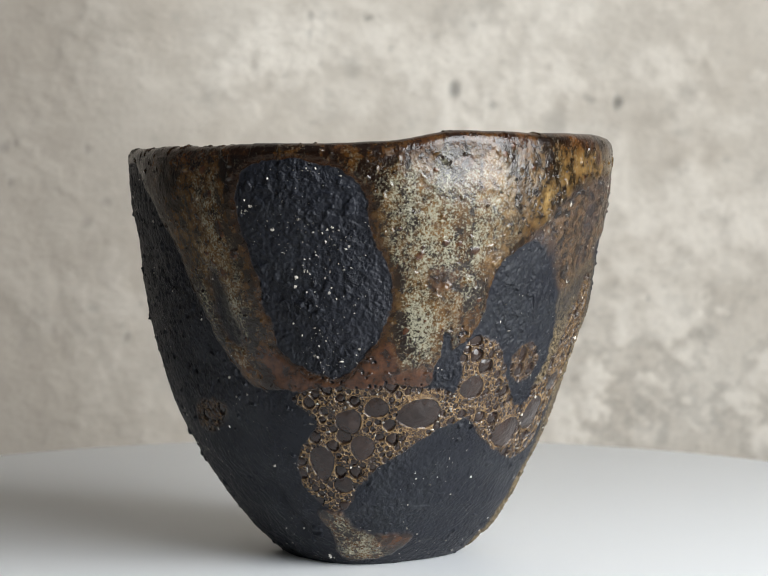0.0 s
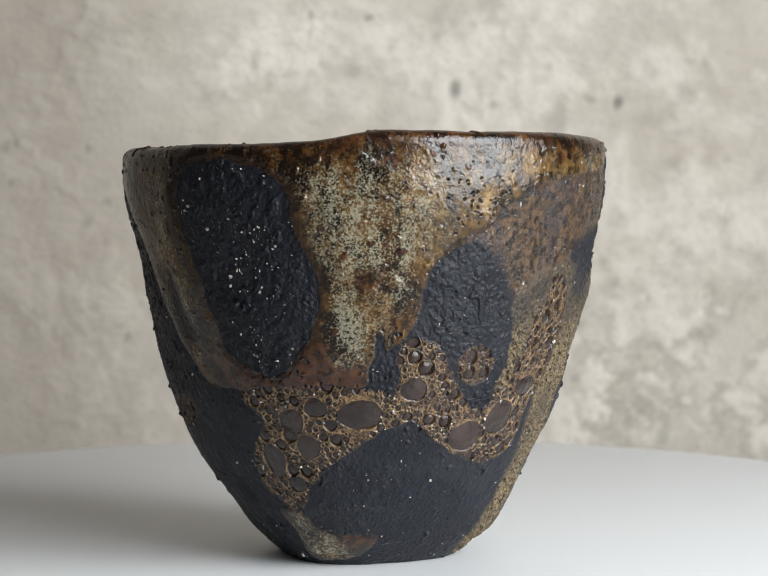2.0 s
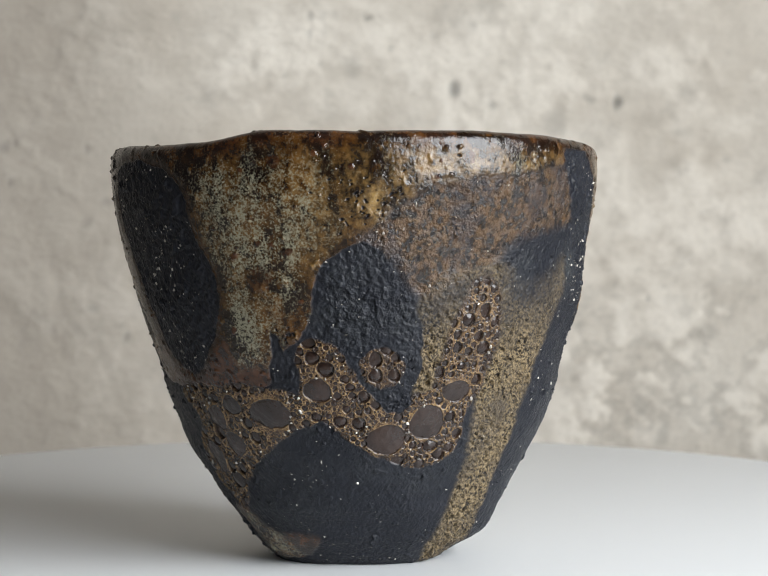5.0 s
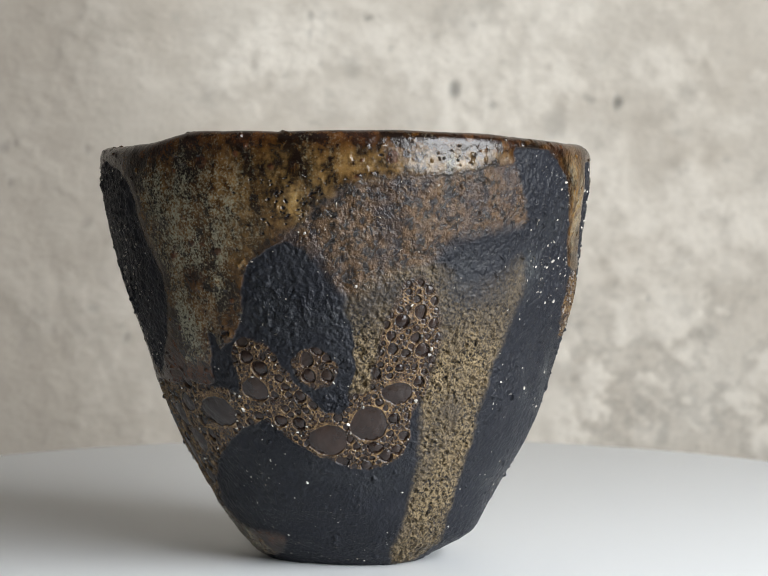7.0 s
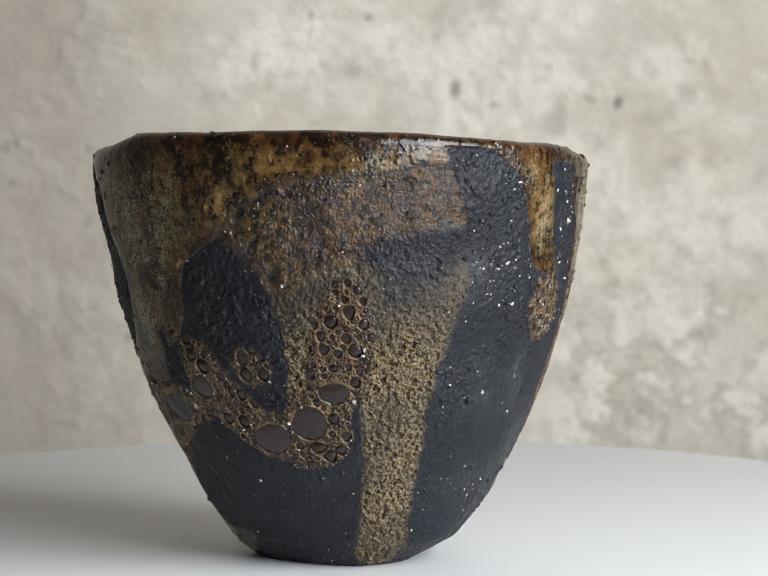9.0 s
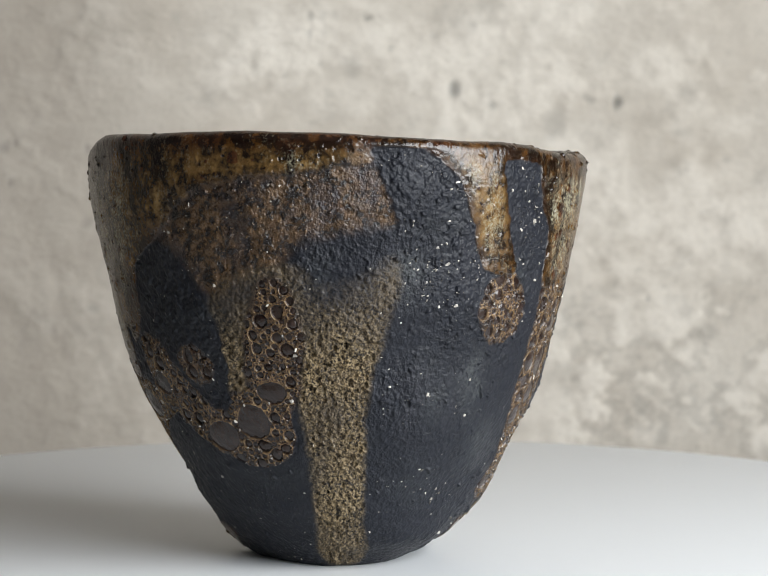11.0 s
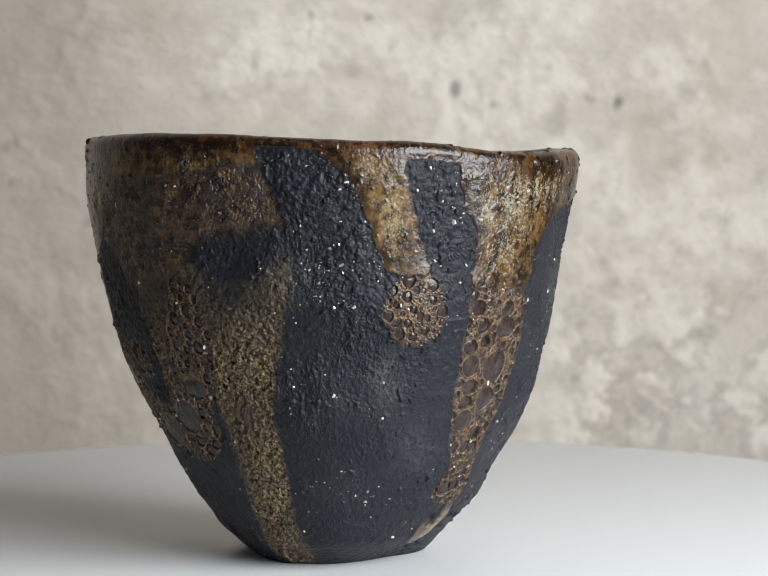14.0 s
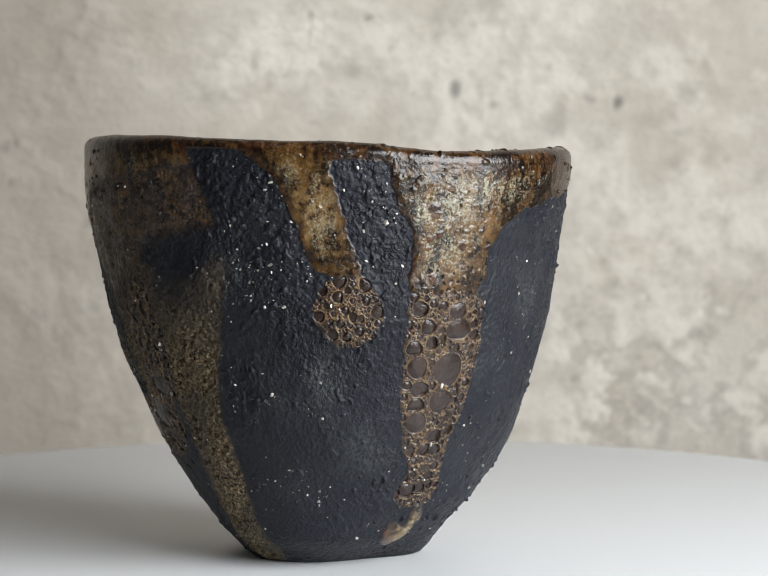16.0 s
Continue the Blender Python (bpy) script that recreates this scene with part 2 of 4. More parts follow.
def grid_mesh(name, co, nrm, quads, layers, mat, parent=None, label=""):
    """A mesh of the quads (rows of four vertex indices) cut out of a larger sheet of vertices, with its normals and colour layers."""
    used, inv = np.unique(quads, return_inverse=True)
    me = bpy.data.meshes.new(name)
    me.vertices.add(len(used))
    me.vertices.foreach_set("co", co[used].astype(np.float32).ravel())
    me.loops.add(quads.size)
    me.loops.foreach_set("vertex_index", inv.ravel().astype(np.int32))
    me.polygons.add(len(quads))
    me.polygons.foreach_set("loop_start", np.arange(0, quads.size, 4, dtype=np.int32))
    me.polygons.foreach_set("use_smooth", np.ones(len(quads), dtype=bool))
    me.update(calc_edges=True)
    for key, arr in layers.items():
        at = me.attributes.new(key, "FLOAT_COLOR", "POINT")
        at.data.foreach_set("color", np.column_stack([arr[used], np.ones(len(used))]).astype(np.float32).ravel())
    me.normals_split_custom_set_from_vertices(nrm[used])
    me.materials.append(mat)
    ob = new(name, me)
    ob.parent = parent
    return tagged(ob, label)


def sheet_normals(co, rows, cols, closed):
    g = co.reshape(rows, cols, 3)
    du = (np.roll(g, -1, 1) - np.roll(g, 1, 1)) if closed else np.gradient(g, axis=1)
    dv = np.gradient(g, axis=0)
    n = np.cross(du, dv).reshape(-1, 3)
    return n / np.maximum(np.linalg.norm(n, axis=1, keepdims=True), 1e-12)


def sheet_quads(rows, cols, closed):
    r = np.arange(rows - 1)[:, None]
    c = np.arange(cols if closed else cols - 1)[None, :]
    d = (c + 1) % cols
    return np.stack([r * cols + c, r * cols + d, (r + 1) * cols + d, (r + 1) * cols + c], -1).reshape(-1, 4)


# ---- room ----
WY = 0.40              # front of the concrete wall
E_X = 0.75             # inner face of the window wall


def concrete_wall():
    """The wall behind the turntable: gently uneven, with pale peeled patches, dark pits and shade painted in at the
    left.
    """
    xs = np.concatenate([np.linspace(-3.0, -0.19, 40)[:-1], np.linspace(-0.19, 0.20, 330), np.linspace(0.20, E_X, 14)[1:]])
    zs = np.concatenate([np.linspace(0.0, TOP - 0.10, 20)[:-1], np.linspace(TOP - 0.10, TOP + 0.16, 230), np.linspace(TOP + 0.16, 2.5, 30)[1:]])
    X, Z = np.meshgrid(xs, zs)
    x, z = X.ravel(), Z.ravel()
    p = np.column_stack([x, np.zeros_like(x), z]) * 1000
    wx, wz = x * 1000 + 2.5 * fbm(p, 9, 3, 3), (z - TOP - FOOT) * 1000 + 2.5 * fbm(p, 9, 7, 3)
    pale = 0.75 * step(fbm(p, 34, 11, 5, 0.68), -0.08, 0.38)
    # pale patches: x, height over the turntable, half width, half height (mm), strength
    for cx, cz, rx, rz, s in ((74, -10, 9, 9, 0.8), (108, -24, 8, 6, 0.9), (104, 12, 8, 4, 0.7), (124, 6, 12, 5, 0.6), (141, -3, 9, 5, 0.7),
                              (111, 116, 14, 10, 0.6), (-10, 104, 16, 9, 0.4), (30, 100, 26, 14, 0.35), (70, 40, 22, 16, 0.4), (140, 60, 16, 24, 0.4),
                              (88, 86, 14, 10, 0.45), (128, -18, 10, 6, 0.6), (90, 14, 8, 7, 0.5), (-95, 112, 8, 6, 0.25), (-118, 58, 9, 7, 0.25)):
        d = np.hypot((wx - cx) / rx, (wz - cz) / rz)
        pale = np.maximum(pale, s * (1 - step(d, 0.55, 1.15)))
    low = step(x, 0.045, 0.085) * (1 - step(z, TOP + 0.022, TOP + 0.05))
    flakes = fbm(p, 17, 83, 5, 0.62)
    pale = np.maximum(pale * (1 - 0.6 * low), 0.75 * low * step(flakes, -0.06, 0.20))
    # first term: a thin shadow edge painted dark along the flakes
    dark = 0.26 * low * np.exp(-((flakes + 0.09) / 0.06) ** 2) + 0.26 * step(fbm(p, 15, 23, 5, 0.7), 0.12, 0.6) + 0.5 * step(fbm(p, 4.5, 41, 2), 0.62, 0.95)
    # dark pits and stains
    for cx, cz, rx, rz, s in ((34, 107.4, 3.0, 3.0, 0.75), (96.5, 103, 2.4, 3.3, 0.85), (47, 101, 2.2, 1.7, 0.5), (1, 135, 1.8, 1.4, 0.7), (-22, 136, 1.3, 1.6, 0.5),
                              (85, 104, 2.2, 1.8, 0.4), (71, 95, 5, 7, 0.30), (-6, 116, 5, 6, 0.28), (-106, 86, 1.3, 2.2, 0.5), (-139, 86, 2.2, 3.0, 0.5),
                              (-137, 73, 1.1, 1.7, 0.6), (-92, 13, 1.7, 2.5, 0.55), (-105, 24, 3, 2, 0.35), (108, 28, 1.3, 1.3, 0.6), (103, 40, 1.1, 1.1, 0.4),
                              (81, 18, 2.2, 2.2, 0.35), (129, 15, 6, 4, 0.3), (113, -23, 2.5, 8, 0.4), (9, 123, 1.3, 1.1, 0.4), (-108, 58, 2, 3, 0.3),
                              (-99, 65, 3.5, 1.8, 0.3), (137, 80, 2, 1.4, 0.3), (26, 129, 2.5, 1.6, 0.25), (52, 78, 3, 2, 0.2), (120, 92, 4, 3, 0.2)):
        d = np.hypot((wx - cx) / rx, (wz - cz) / rz)
        dark = np.maximum(dark, s * (1 - step(d, 0.35, 1.25)))
    y = WY + 0.0006 * dark - 0.0009 * pale + 0.0005 * fbm(p, 30, 51, 3)
    co = np.column_stack([x, y, z])
    nr = sheet_normals(co, len(zs), len(xs), False)
    q = sheet_quads(len(zs), len(xs), False)
    # left part: browner concrete together with the light's falloff, put into the colour
    left_stain_shade = step(-x * 1000 + 14 * fbm(p, 40, 77, 3), 36, 128) * 0.95
    # low left corner: the soft shadow there is painted on
    left_stain_shade = np.maximum(left_stain_shade, 0.9 * np.exp(-((wx + 150) / 55) ** 2 - ((wz + 25) / 24) ** 2))
    stains_and_shade = np.column_stack([np.clip(pale, 0, 1), np.clip(dark, 0, 1), np.clip(left_stain_shade, 0, 1)])
    ob = grid_mesh("wall_north", co, nr, q, {"stains_and_shade": stains_and_shade}, CONCRETE)
    bm = bmesh.new()
    box(bm, (-3.0, WY + 0.004, 0), (E_X, WY + 0.14, 2.5))
    part("wall_core", bm, PLASTER, ob)
    return tagged(ob, "mottled grey concrete wall with pale patches and dark pits", "wall", kind="structure")


def slab(name, boxes, mat, label, category):
    bm = bmesh.new()
    for lo, hi in boxes:
        box(bm, lo, hi)
    return tagged(part(name, bm, mat), label, category, kind="structure")


WIN = (-1.64, -0.22, 0.76, 1.84)      # window opening: y from, y to, z from, z to
concrete_wall()
slab("wall_east", [((E_X, -3.4, 0), (E_X + 0.16, WIN[0], 2.5)), ((E_X, WIN[1], 0), (E_X + 0.16, WY + 0.14, 2.5)),
                   ((E_X, WIN[0], 0), (E_X + 0.16, WIN[1], WIN[2])), ((E_X, WIN[0], WIN[3]), (E_X + 0.16, WIN[1], 2.5))],
     PLASTER, "plain grey plaster wall with a window opening", "wall")
slab("wall_south", [((-3.0, -3.4, 0), (E_X, -3.26, 2.5))], PLASTER, "plain grey plaster wall", "wall")
slab("wall_west", [((-3.14, -3.4, 0), (-3.0, WY + 0.14, 2.5))], PLASTER, "plain grey plaster wall", "wall")
slab("floor", [((-3.14, -3.4, -0.1), (E_X + 0.16, WY + 0.14, 0.0))], BOARDS, "plain brown wooden floor", "floor")
slab("ceiling", [((-3.14, -3.4, 2.5), (E_X + 0.16, WY + 0.14, 2.6))], PLASTER, "plain grey ceiling", "ceiling")


def side_table():
    t = new("table")
    bm = bmesh.new()
    box(bm, (-0.55, -0.5, 0.725), (0.60, 0.36, 0.75))
    bmesh.ops.bevel(bm, geom=bm.edges[:], offset=0.003, segments=2, affect="EDGES")
    part("tabletop", bm, WOOD, t)
    for x in (-0.50, 0.55):
        for y in (-0.45, 0.31):
            bm = bmesh.new()
            box(bm, (x - 0.022, y - 0.022, 0.0), (x + 0.022, y + 0.022, 0.725))
            part("leg", bm, WOOD, t)
    return tagged(t, "plain pale wooden table under the turntable", "table")


side_table()


# ---- the cup ----
# Fourier terms of the outer radius (mm), from rim to foot: mean, then cos and sin of one to four times the angle
HEIGHTS = (74.34, 66.84, 57.46, 48.08, 38.70, 29.32, 19.95, 10.57, 4.50, -0.85)
RADII = (
    (45.47, 3.74, -2.88, -0.69, -0.02, 0.04, -0.34, 0.38, -0.03),
    (45.16, 3.68, -3.01, -0.47, -0.1, 0.06, -0.21, 0.22, -0.01),
    (43.56, 3.55, -2.61, -0.36, -0.52, -0.13, 0.18, -0.02, -0.15),
    (41.91, 3.6, -2.19, -0.1, -0.53, -0.21, 0.39, 0.15, 0.06),
    (39.28, 3.2, -2.06, -0.14, -0.59, -0.46, 0.12, 0.3, 0.36),
    (36.04, 3.3, -1.77, -0.04, -0.08, -0.19, 0.02, 0.45, 0.57),
    (32, 2.79, -1.44, 0.46, -0.55, 0.27, 0.36, -0.04, 0.19),
    (26.39, 3.73, -1.55, 0.18, -0.08, 0.08, 0.11, 0.55, 0.14),
    (21.57, 4.28, -2.13, 0.46, 0.28, 0.33, 0.13, 0.54, 0.54),
    (16.63, 3.09, -2.28, -0.05, -0.98, 0.63, -0.44, 0.64, 0.08),
)
# height of the rim round the cup: degrees, mm
RIM = ((-180, 75.4), (-111, 75.4), (-91, 75.4), (-81, 75.8), (-74, 76.9), (-68, 77.8), (-48, 77.5), (-28, 77.6), (-9, 77.2), (5, 76.6),
       (24, 75.9), (34, 75.9), (45, 75.1), (56, 74.2), (68, 74.2), (81, 74.5), (100, 75.4), (125, 75.9), (180, 75.4))
# outlines of the glaze and of the bare places, as (degrees round the cup, mm above the foot)
OUTLINES = {
    "glaze_main": [(-160.5, 76.2), (-146.3, 68.5), (-138.4, 60.7), (-133.4, 52.9), (-129.6, 46), (-124.6, 38.2), (-117.7, 33.1), (-104.4, 32.6), (-91.1, 33.3), (-79.1, 32.9), (-70.7, 33.3), (-68.2, 38), (-61.7, 42.2), (-58.8, 46.4), (-58.6, 52.4), (-53.2, 57), (-47.6, 59.9), (-46.7, 62.5), (-44.9, 64.6), (-38.9, 67.2), (-23.5, 69.5), (-14.9, 75.8), (-48.4, 78.5), (-68.3, 78.7), (-85.9, 76.6), (-111.5, 76.4)],
    "glaze_front": [(-86.8, 75.5), (-86.7, 65), (-82.5, 58), (-77.6, 40.6), (-67.4, 41.9), (-58.8, 53.3), (-50.8, 59.3), (-44.2, 61.8), (-41, 65.1), (-34.1, 68.8), (-26.6, 70.2), (-19, 69.9), (-9, 71.3), (2.3, 72.6), (3.5, 78.3), (-28.5, 78.6), (-58.9, 78.9)],
    "brown": [(-50.8, 58.8), (-44.2, 62.2), (-40, 65.8), (-34.1, 68.5), (-26.6, 70), (-19, 69.9), (-9, 71.3), (1.1, 73.4), (4.4, 68.4), (6.7, 62.5), (1, 61.3), (-8.2, 60.1), (-15.5, 58.5), (-18.5, 54.7), (-24.6, 53.5), (-28.6, 51), (-34.8, 49.3), (-37.8, 51.8), (-39.6, 55.2), (-44.4, 58.5)],
    "olive": [(-36.4, 49.3), (-28.6, 53.9), (-15.4, 56), (-9.6, 50.9), (-0.4, 53.3), (5, 57.5), (7.6, 53.2), (4.8, 45.5), (2.1, 38.6), (0, 32.5), (0.2, 23.6), (-0.2, 14.5), (0.3, 7.7), (4.7, -0.5), (-18.9, -0.4), (-15.6, 9.2), (-15.3, 19.5), (-15.4, 28.5), (-18.2, 33.8), (-24.1, 32.5), (-34.9, 32.3), (-35.9, 36.5), (-34.2, 41.7), (-35.8, 45.9)],
    "dark_smudge": [(-15, 58.1), (-8.2, 59.8), (3.5, 61.5), (7.0, 54.5), (-0.5, 51.8), (-5.6, 48.8), (-10.7, 48.6), (-13.7, 53.4)],
    "crust_front": [(-106.9, 31.2), (-98.8, 33.6), (-88.7, 33.8), (-79.2, 34.2), (-69.4, 33.1), (-62.8, 32.6), (-56.6, 27.9), (-62.2, 27), (-72.3, 22.8), (-81.4, 18.9), (-87.8, 14.7), (-89.4, 10.4), (-95.6, 10.3), (-104.9, 13.8), (-106.9, 18.9), (-102.4, 23.7), (-97.4, 27.2), (-99.3, 29)],
    "crust_side": [(-62.3, 33), (-62.9, 40), (-59.8, 43), (-55.6, 42.2), (-49.8, 36.9), (-44.1, 30.2), (-38.5, 28.8), (-35, 30.9), (-34.8, 32.7), (-27.3, 33.3), (-20.6, 32.1), (-18.3, 27.6), (-19, 22.2), (-24.4, 19.2), (-32.3, 18.6), (-42.2, 20.5), (-49.7, 23.6), (-55.1, 26.6), (-60.1, 28.6), (-65.1, 28.8)],
    "crust_oval": [(-23, 53.1), (-18.4, 53.1), (-15.6, 48.8), (-14.1, 42.4), (-14.6, 36.4), (-17.3, 31.2), (-20.2, 28.5), (-25.9, 29), (-30.2, 29.9), (-30.1, 33.9), (-29, 40), (-27.1, 45.5), (-25, 49.3)],
    "crust_round": [(-48.8, 37.8), (-47.6, 40.1), (-44, 41.1), (-39.8, 40.2), (-37.4, 37.6), (-38.1, 35), (-42.2, 33.6), (-46.6, 34.7)],
    "crust_drop": [(28.2, 49.6), (32.3, 53.2), (37.7, 53.4), (41.4, 50.4), (43.3, 46.2), (41, 42.1), (35.1, 40.3), (29.4, 42.2), (27.1, 45.8)],
    "crust_band": [(49.8, 50.6), (57.4, 50.7), (69.9, 50), (71.6, 42.5), (71.3, 35.5), (69.6, 27.4), (67.8, 21), (70, 15.3), (68.8, 11.1), (52.1, 10.2), (51.5, 14.1), (56.6, 17.3), (50.4, 23.5), (49.6, 30.8), (48.4, 37.9), (49.1, 44.8)],
    "tail_band": [(62, 12), (66, 9.5), (67.5, 6.5), (63, 3.6), (54, 2.2), (49, 3.4), (50, 6.8), (55, 7.6), (59, 5.6), (62, 8), (60, 10.5)],
    "crust_smudge": [(-146.4, 28.2), (-138.7, 30.4), (-129.4, 30.4), (-130.1, 27.6), (-139.4, 24), (-147.5, 24.5)],
    "clay_big": [(-111.7, 71.3), (-106.4, 73.2), (-99.5, 73.3), (-94.6, 72.3), (-89.2, 70.7), (-86.3, 66.7), (-84.2, 60.1), (-81.6, 55.1), (-80.4, 51), (-81.2, 45), (-83.2, 41.6), (-87.5, 38.2), (-91.1, 35.3), (-97.2, 35.9), (-103.6, 37.5), (-108.5, 40.8), (-109.3, 46.5), (-110.3, 52.4), (-112.5, 58.4), (-114.1, 64.2), (-114.5, 68)],
    "clay_round": [(-58.3, 49.8), (-56.2, 53.5), (-51.8, 57.7), (-47.7, 59.5), (-44.4, 58.1), (-41, 54.7), (-37.5, 48.3), (-33.9, 43.1), (-33.7, 37.9), (-34.8, 32.7), (-37.3, 29.3), (-42.7, 29.8), (-48.4, 34.7), (-49.9, 38.3), (-53.4, 41.7), (-57.5, 45.1)],
    "clay_drop": [(-68.7, 42.5), (-66.2, 43.1), (-64.8, 38.7), (-62.1, 37.3), (-62.1, 33.5), (-69.4, 33.9), (-70.5, 36), (-67.8, 39.5)],
    "clay_rim": [(0, 75.6), (10.6, 75.6), (12.6, 74.2), (19, 70.9), (22.4, 66.8), (24.7, 60.1), (28.5, 53.9), (25.2, 46.5), (8.9, 48.4), (6.7, 60.1), (3.9, 66.7), (1.8, 71.7)],
    "glaze_drip": [(12.5, 75.9), (16.6, 72.1), (20.5, 69.2), (22.4, 65.1), (24.8, 60.9), (26.7, 55.9), (29, 53), (38.5, 52.7), (36.5, 56.7), (34.5, 62.2), (32.5, 67.2), (31.1, 71.7), (33, 73.2), (40.2, 73.2), (44, 71.7), (44.5, 75.9)],
    "glaze_right": [(42.3, 75.9), (44.3, 71.3), (46, 65.1), (50.2, 60.9), (49.3, 55), (49.3, 49.5), (70.1, 48.9), (69.7, 59.1), (76, 63.3), (87.2, 65.5), (113.6, 68.6), (105.2, 77.2), (61.7, 75.2)],
    "clay_second": [(31.5, 71.9), (34, 73), (40.2, 73.1), (43.8, 71.5), (44.9, 66.8), (47.8, 62.6), (49.4, 58.4), (48, 50.8), (40.7, 50.8), (37.1, 56.7), (34.8, 61.8), (32.9, 66.8)],
    "foot_glaze": [(-104, 10.6), (-92, 10.4), (-90, 6.9), (-80.5, 5.7), (-63.4, 6), (-64.5, 3.5), (-73.1, 0.5), (-95.5, 0), (-96.6, 5.8)],
    "red_halo": [(-114.2, 41.1), (-108.8, 39.5), (-103.6, 37.2), (-97.3, 35), (-90.5, 34.6), (-84.2, 40.3), (-80, 43.3), (-77.7, 36), (-72.8, 37.7), (-68.3, 36.3), (-68.1, 32.8), (-79.1, 33.4), (-98.9, 32.3), (-110.3, 32.9)],
    "stripe": [(-125.1, 54.8), (-121.5, 53.1), (-118.9, 46.3), (-117.4, 41), (-121.3, 40.5), (-124.3, 45.2)],
}
# large blisters: degrees, mm up, half width, half height
BLISTERS = {
    "front": [(-82.7, 30.1, 2.2, 1.9), (-71.5, 28.8, 4.4, 2.8), (-89.8, 27.5, 2.4, 2.4), (-98.2, 19.7, 2.3, 3.5), (-86, 22.7, 2.2, 2.4), (-91.6, 15.6, 2.0, 1.7), (-91.2, 24.8, 1.5, 1.5), (-58.5, 33.2, 2.6, 2.2), (-77.8, 24.2, 1.2, 1.3), (-79.1, 26.9, 1.2, 1.2), (-87.9, 17.9, 1.2, 1.3), (-92.5, 18.1, 1.2, 1.3), (-100.4, 30.8, 1.2, 1.1)],
    "side": [(-30.1, 27.2, 3.3, 3.2), (-41.0, 24.2, 3.7, 2.8), (-23.5, 32.7, 2.9, 2.0), (-56.2, 37, 1.6, 1.5), (-59.2, 39, 1.4, 1.3), (-44.9, 38.7, 1.2, 1.5), (-44.7, 35.9, 1.3, 1.4), (-40.3, 35.9, 1.1, 1.2), (-19.6, 47, 1.4, 1.7), (-23.6, 45.4, 1.7, 1.7), (-25.9, 42.9, 1.1, 1.3), (-25.4, 40.6, 1.2, 1.5), (-18.2, 40.3, 1.8, 1.7), (-16.4, 44.9, 1.3, 1.3), (-20.3, 42.5, 1.3, 1.3), (-48.4, 27.2, 1.3, 1.3), (-53.2, 27.6, 1.3, 1.2), (-22.3, 39.8, 1.1, 1.1)],
    "band": [(63.7, 43.5, 2.7, 2.0), (62.9, 46.7, 1.9, 1.6), (62.2, 36.3, 3.0, 3.0), (52.9, 36.9, 2.0, 2.0), (61.3, 30.6, 2.3, 2.2), (54.2, 32.9, 1.9, 1.5), (53.7, 30.1, 1.7, 1.4), (54.6, 26.8, 2.1, 2.0), (61.8, 24.1, 1.6, 1.4), (59.2, 21.8, 1.4, 1.3), (56, 13.9, 1.9, 1.5), (52.2, 47.2, 1.6, 1.5), (54.8, 44, 1.5, 1.5), (51.5, 40.4, 1.6, 1.4), (56.3, 41.2, 1.2, 1.2), (32.6, 49.5, 1.3, 1.4), (39, 48.8, 1.0, 1.2), (36.1, 46, 1.0, 1.2), (33.1, 44.9, 1.0, 1.1), (34.6, 42.6, 1.1, 1.2), (37.9, 45.7, 0.9, 1.0)],
}
CUP_NA, CUP_NZ, CUP_NL = 1800, 620, 24


def cup_radius(az, z):
    tab = np.array(RADII)
    i = np.clip(np.interp(-z, [-v for v in HEIGHTS], np.arange(len(tab))), 0, len(tab) - 1)
    k = np.minimum(i.astype(int), len(tab) - 2)
    u = i - k
    p0, p1, p2, p3 = (tab[np.clip(k + d, 0, len(tab) - 1)] for d in (-1, 0, 1, 2))
    u = u[:, None]
    c = 0.5 * (2 * p1 + (p2 - p0) * u + (2 * p0 - 5 * p1 + 4 * p2 - p3) * u * u + (3 * p1 - p0 - 3 * p2 + p3) * u ** 3)
    r = c[:, 0].copy()
    for n in range(1, 5):
        r += c[:, 2 * n - 1] * np.cos(n * az) + c[:, 2 * n] * np.sin(n * az)
    return r - 0.35 * np.clip(1.2 - z, 0, 2.1) ** 1.6


def inside(poly, a, z):
    """Signed distance in mm (positive inside) from the closed outline, for points at a degrees and z mm."""
    pts = np.array(poly)
    mid = math.radians(float(np.mean(pts[:, 0])))
    k = math.radians(float(cup_radius(np.array([mid]), np.array([float(np.mean(pts[:, 1]))]))[0]))
    out = np.full(len(a), -9.0)
    box_ = (a > pts[:, 0].min() - 6) & (a < pts[:, 0].max() + 6) & (z > pts[:, 1].min() - 4) & (z < pts[:, 1].max() + 4)
    x, y = a[box_] * k, z[box_]
    q = np.column_stack([pts[:, 0] * k, pts[:, 1]])
    # two rounds of corner cutting make the outline flow
    for _ in range(2):
        nx = np.roll(q, -1, 0)
        q = np.stack([0.75 * q + 0.25 * nx, 0.25 * q + 0.75 * nx], 1).reshape(-1, 2)
    d2, odd = np.full(len(x), 1e9), np.zeros(len(x), dtype=bool)
    for (x0, y0), (x1, y1) in zip(q, np.roll(q, -1, 0)):
        ex, ey = x1 - x0, y1 - y0
        t = np.clip(((x - x0) * ex + (y - y0) * ey) / (ex * ex + ey * ey + 1e-9), 0, 1)
        d2 = np.minimum(d2, (x - x0 - t * ex) ** 2 + (y - y0 - t * ey) ** 2)
        odd ^= ((y0 > y) != (y1 > y)) & (x < (x1 - x0) * (y - y0) / (y1 - y0 + 1e-12) + x0)
    out[box_] = np.where(odd, 1, -1) * np.sqrt(d2)
    return out


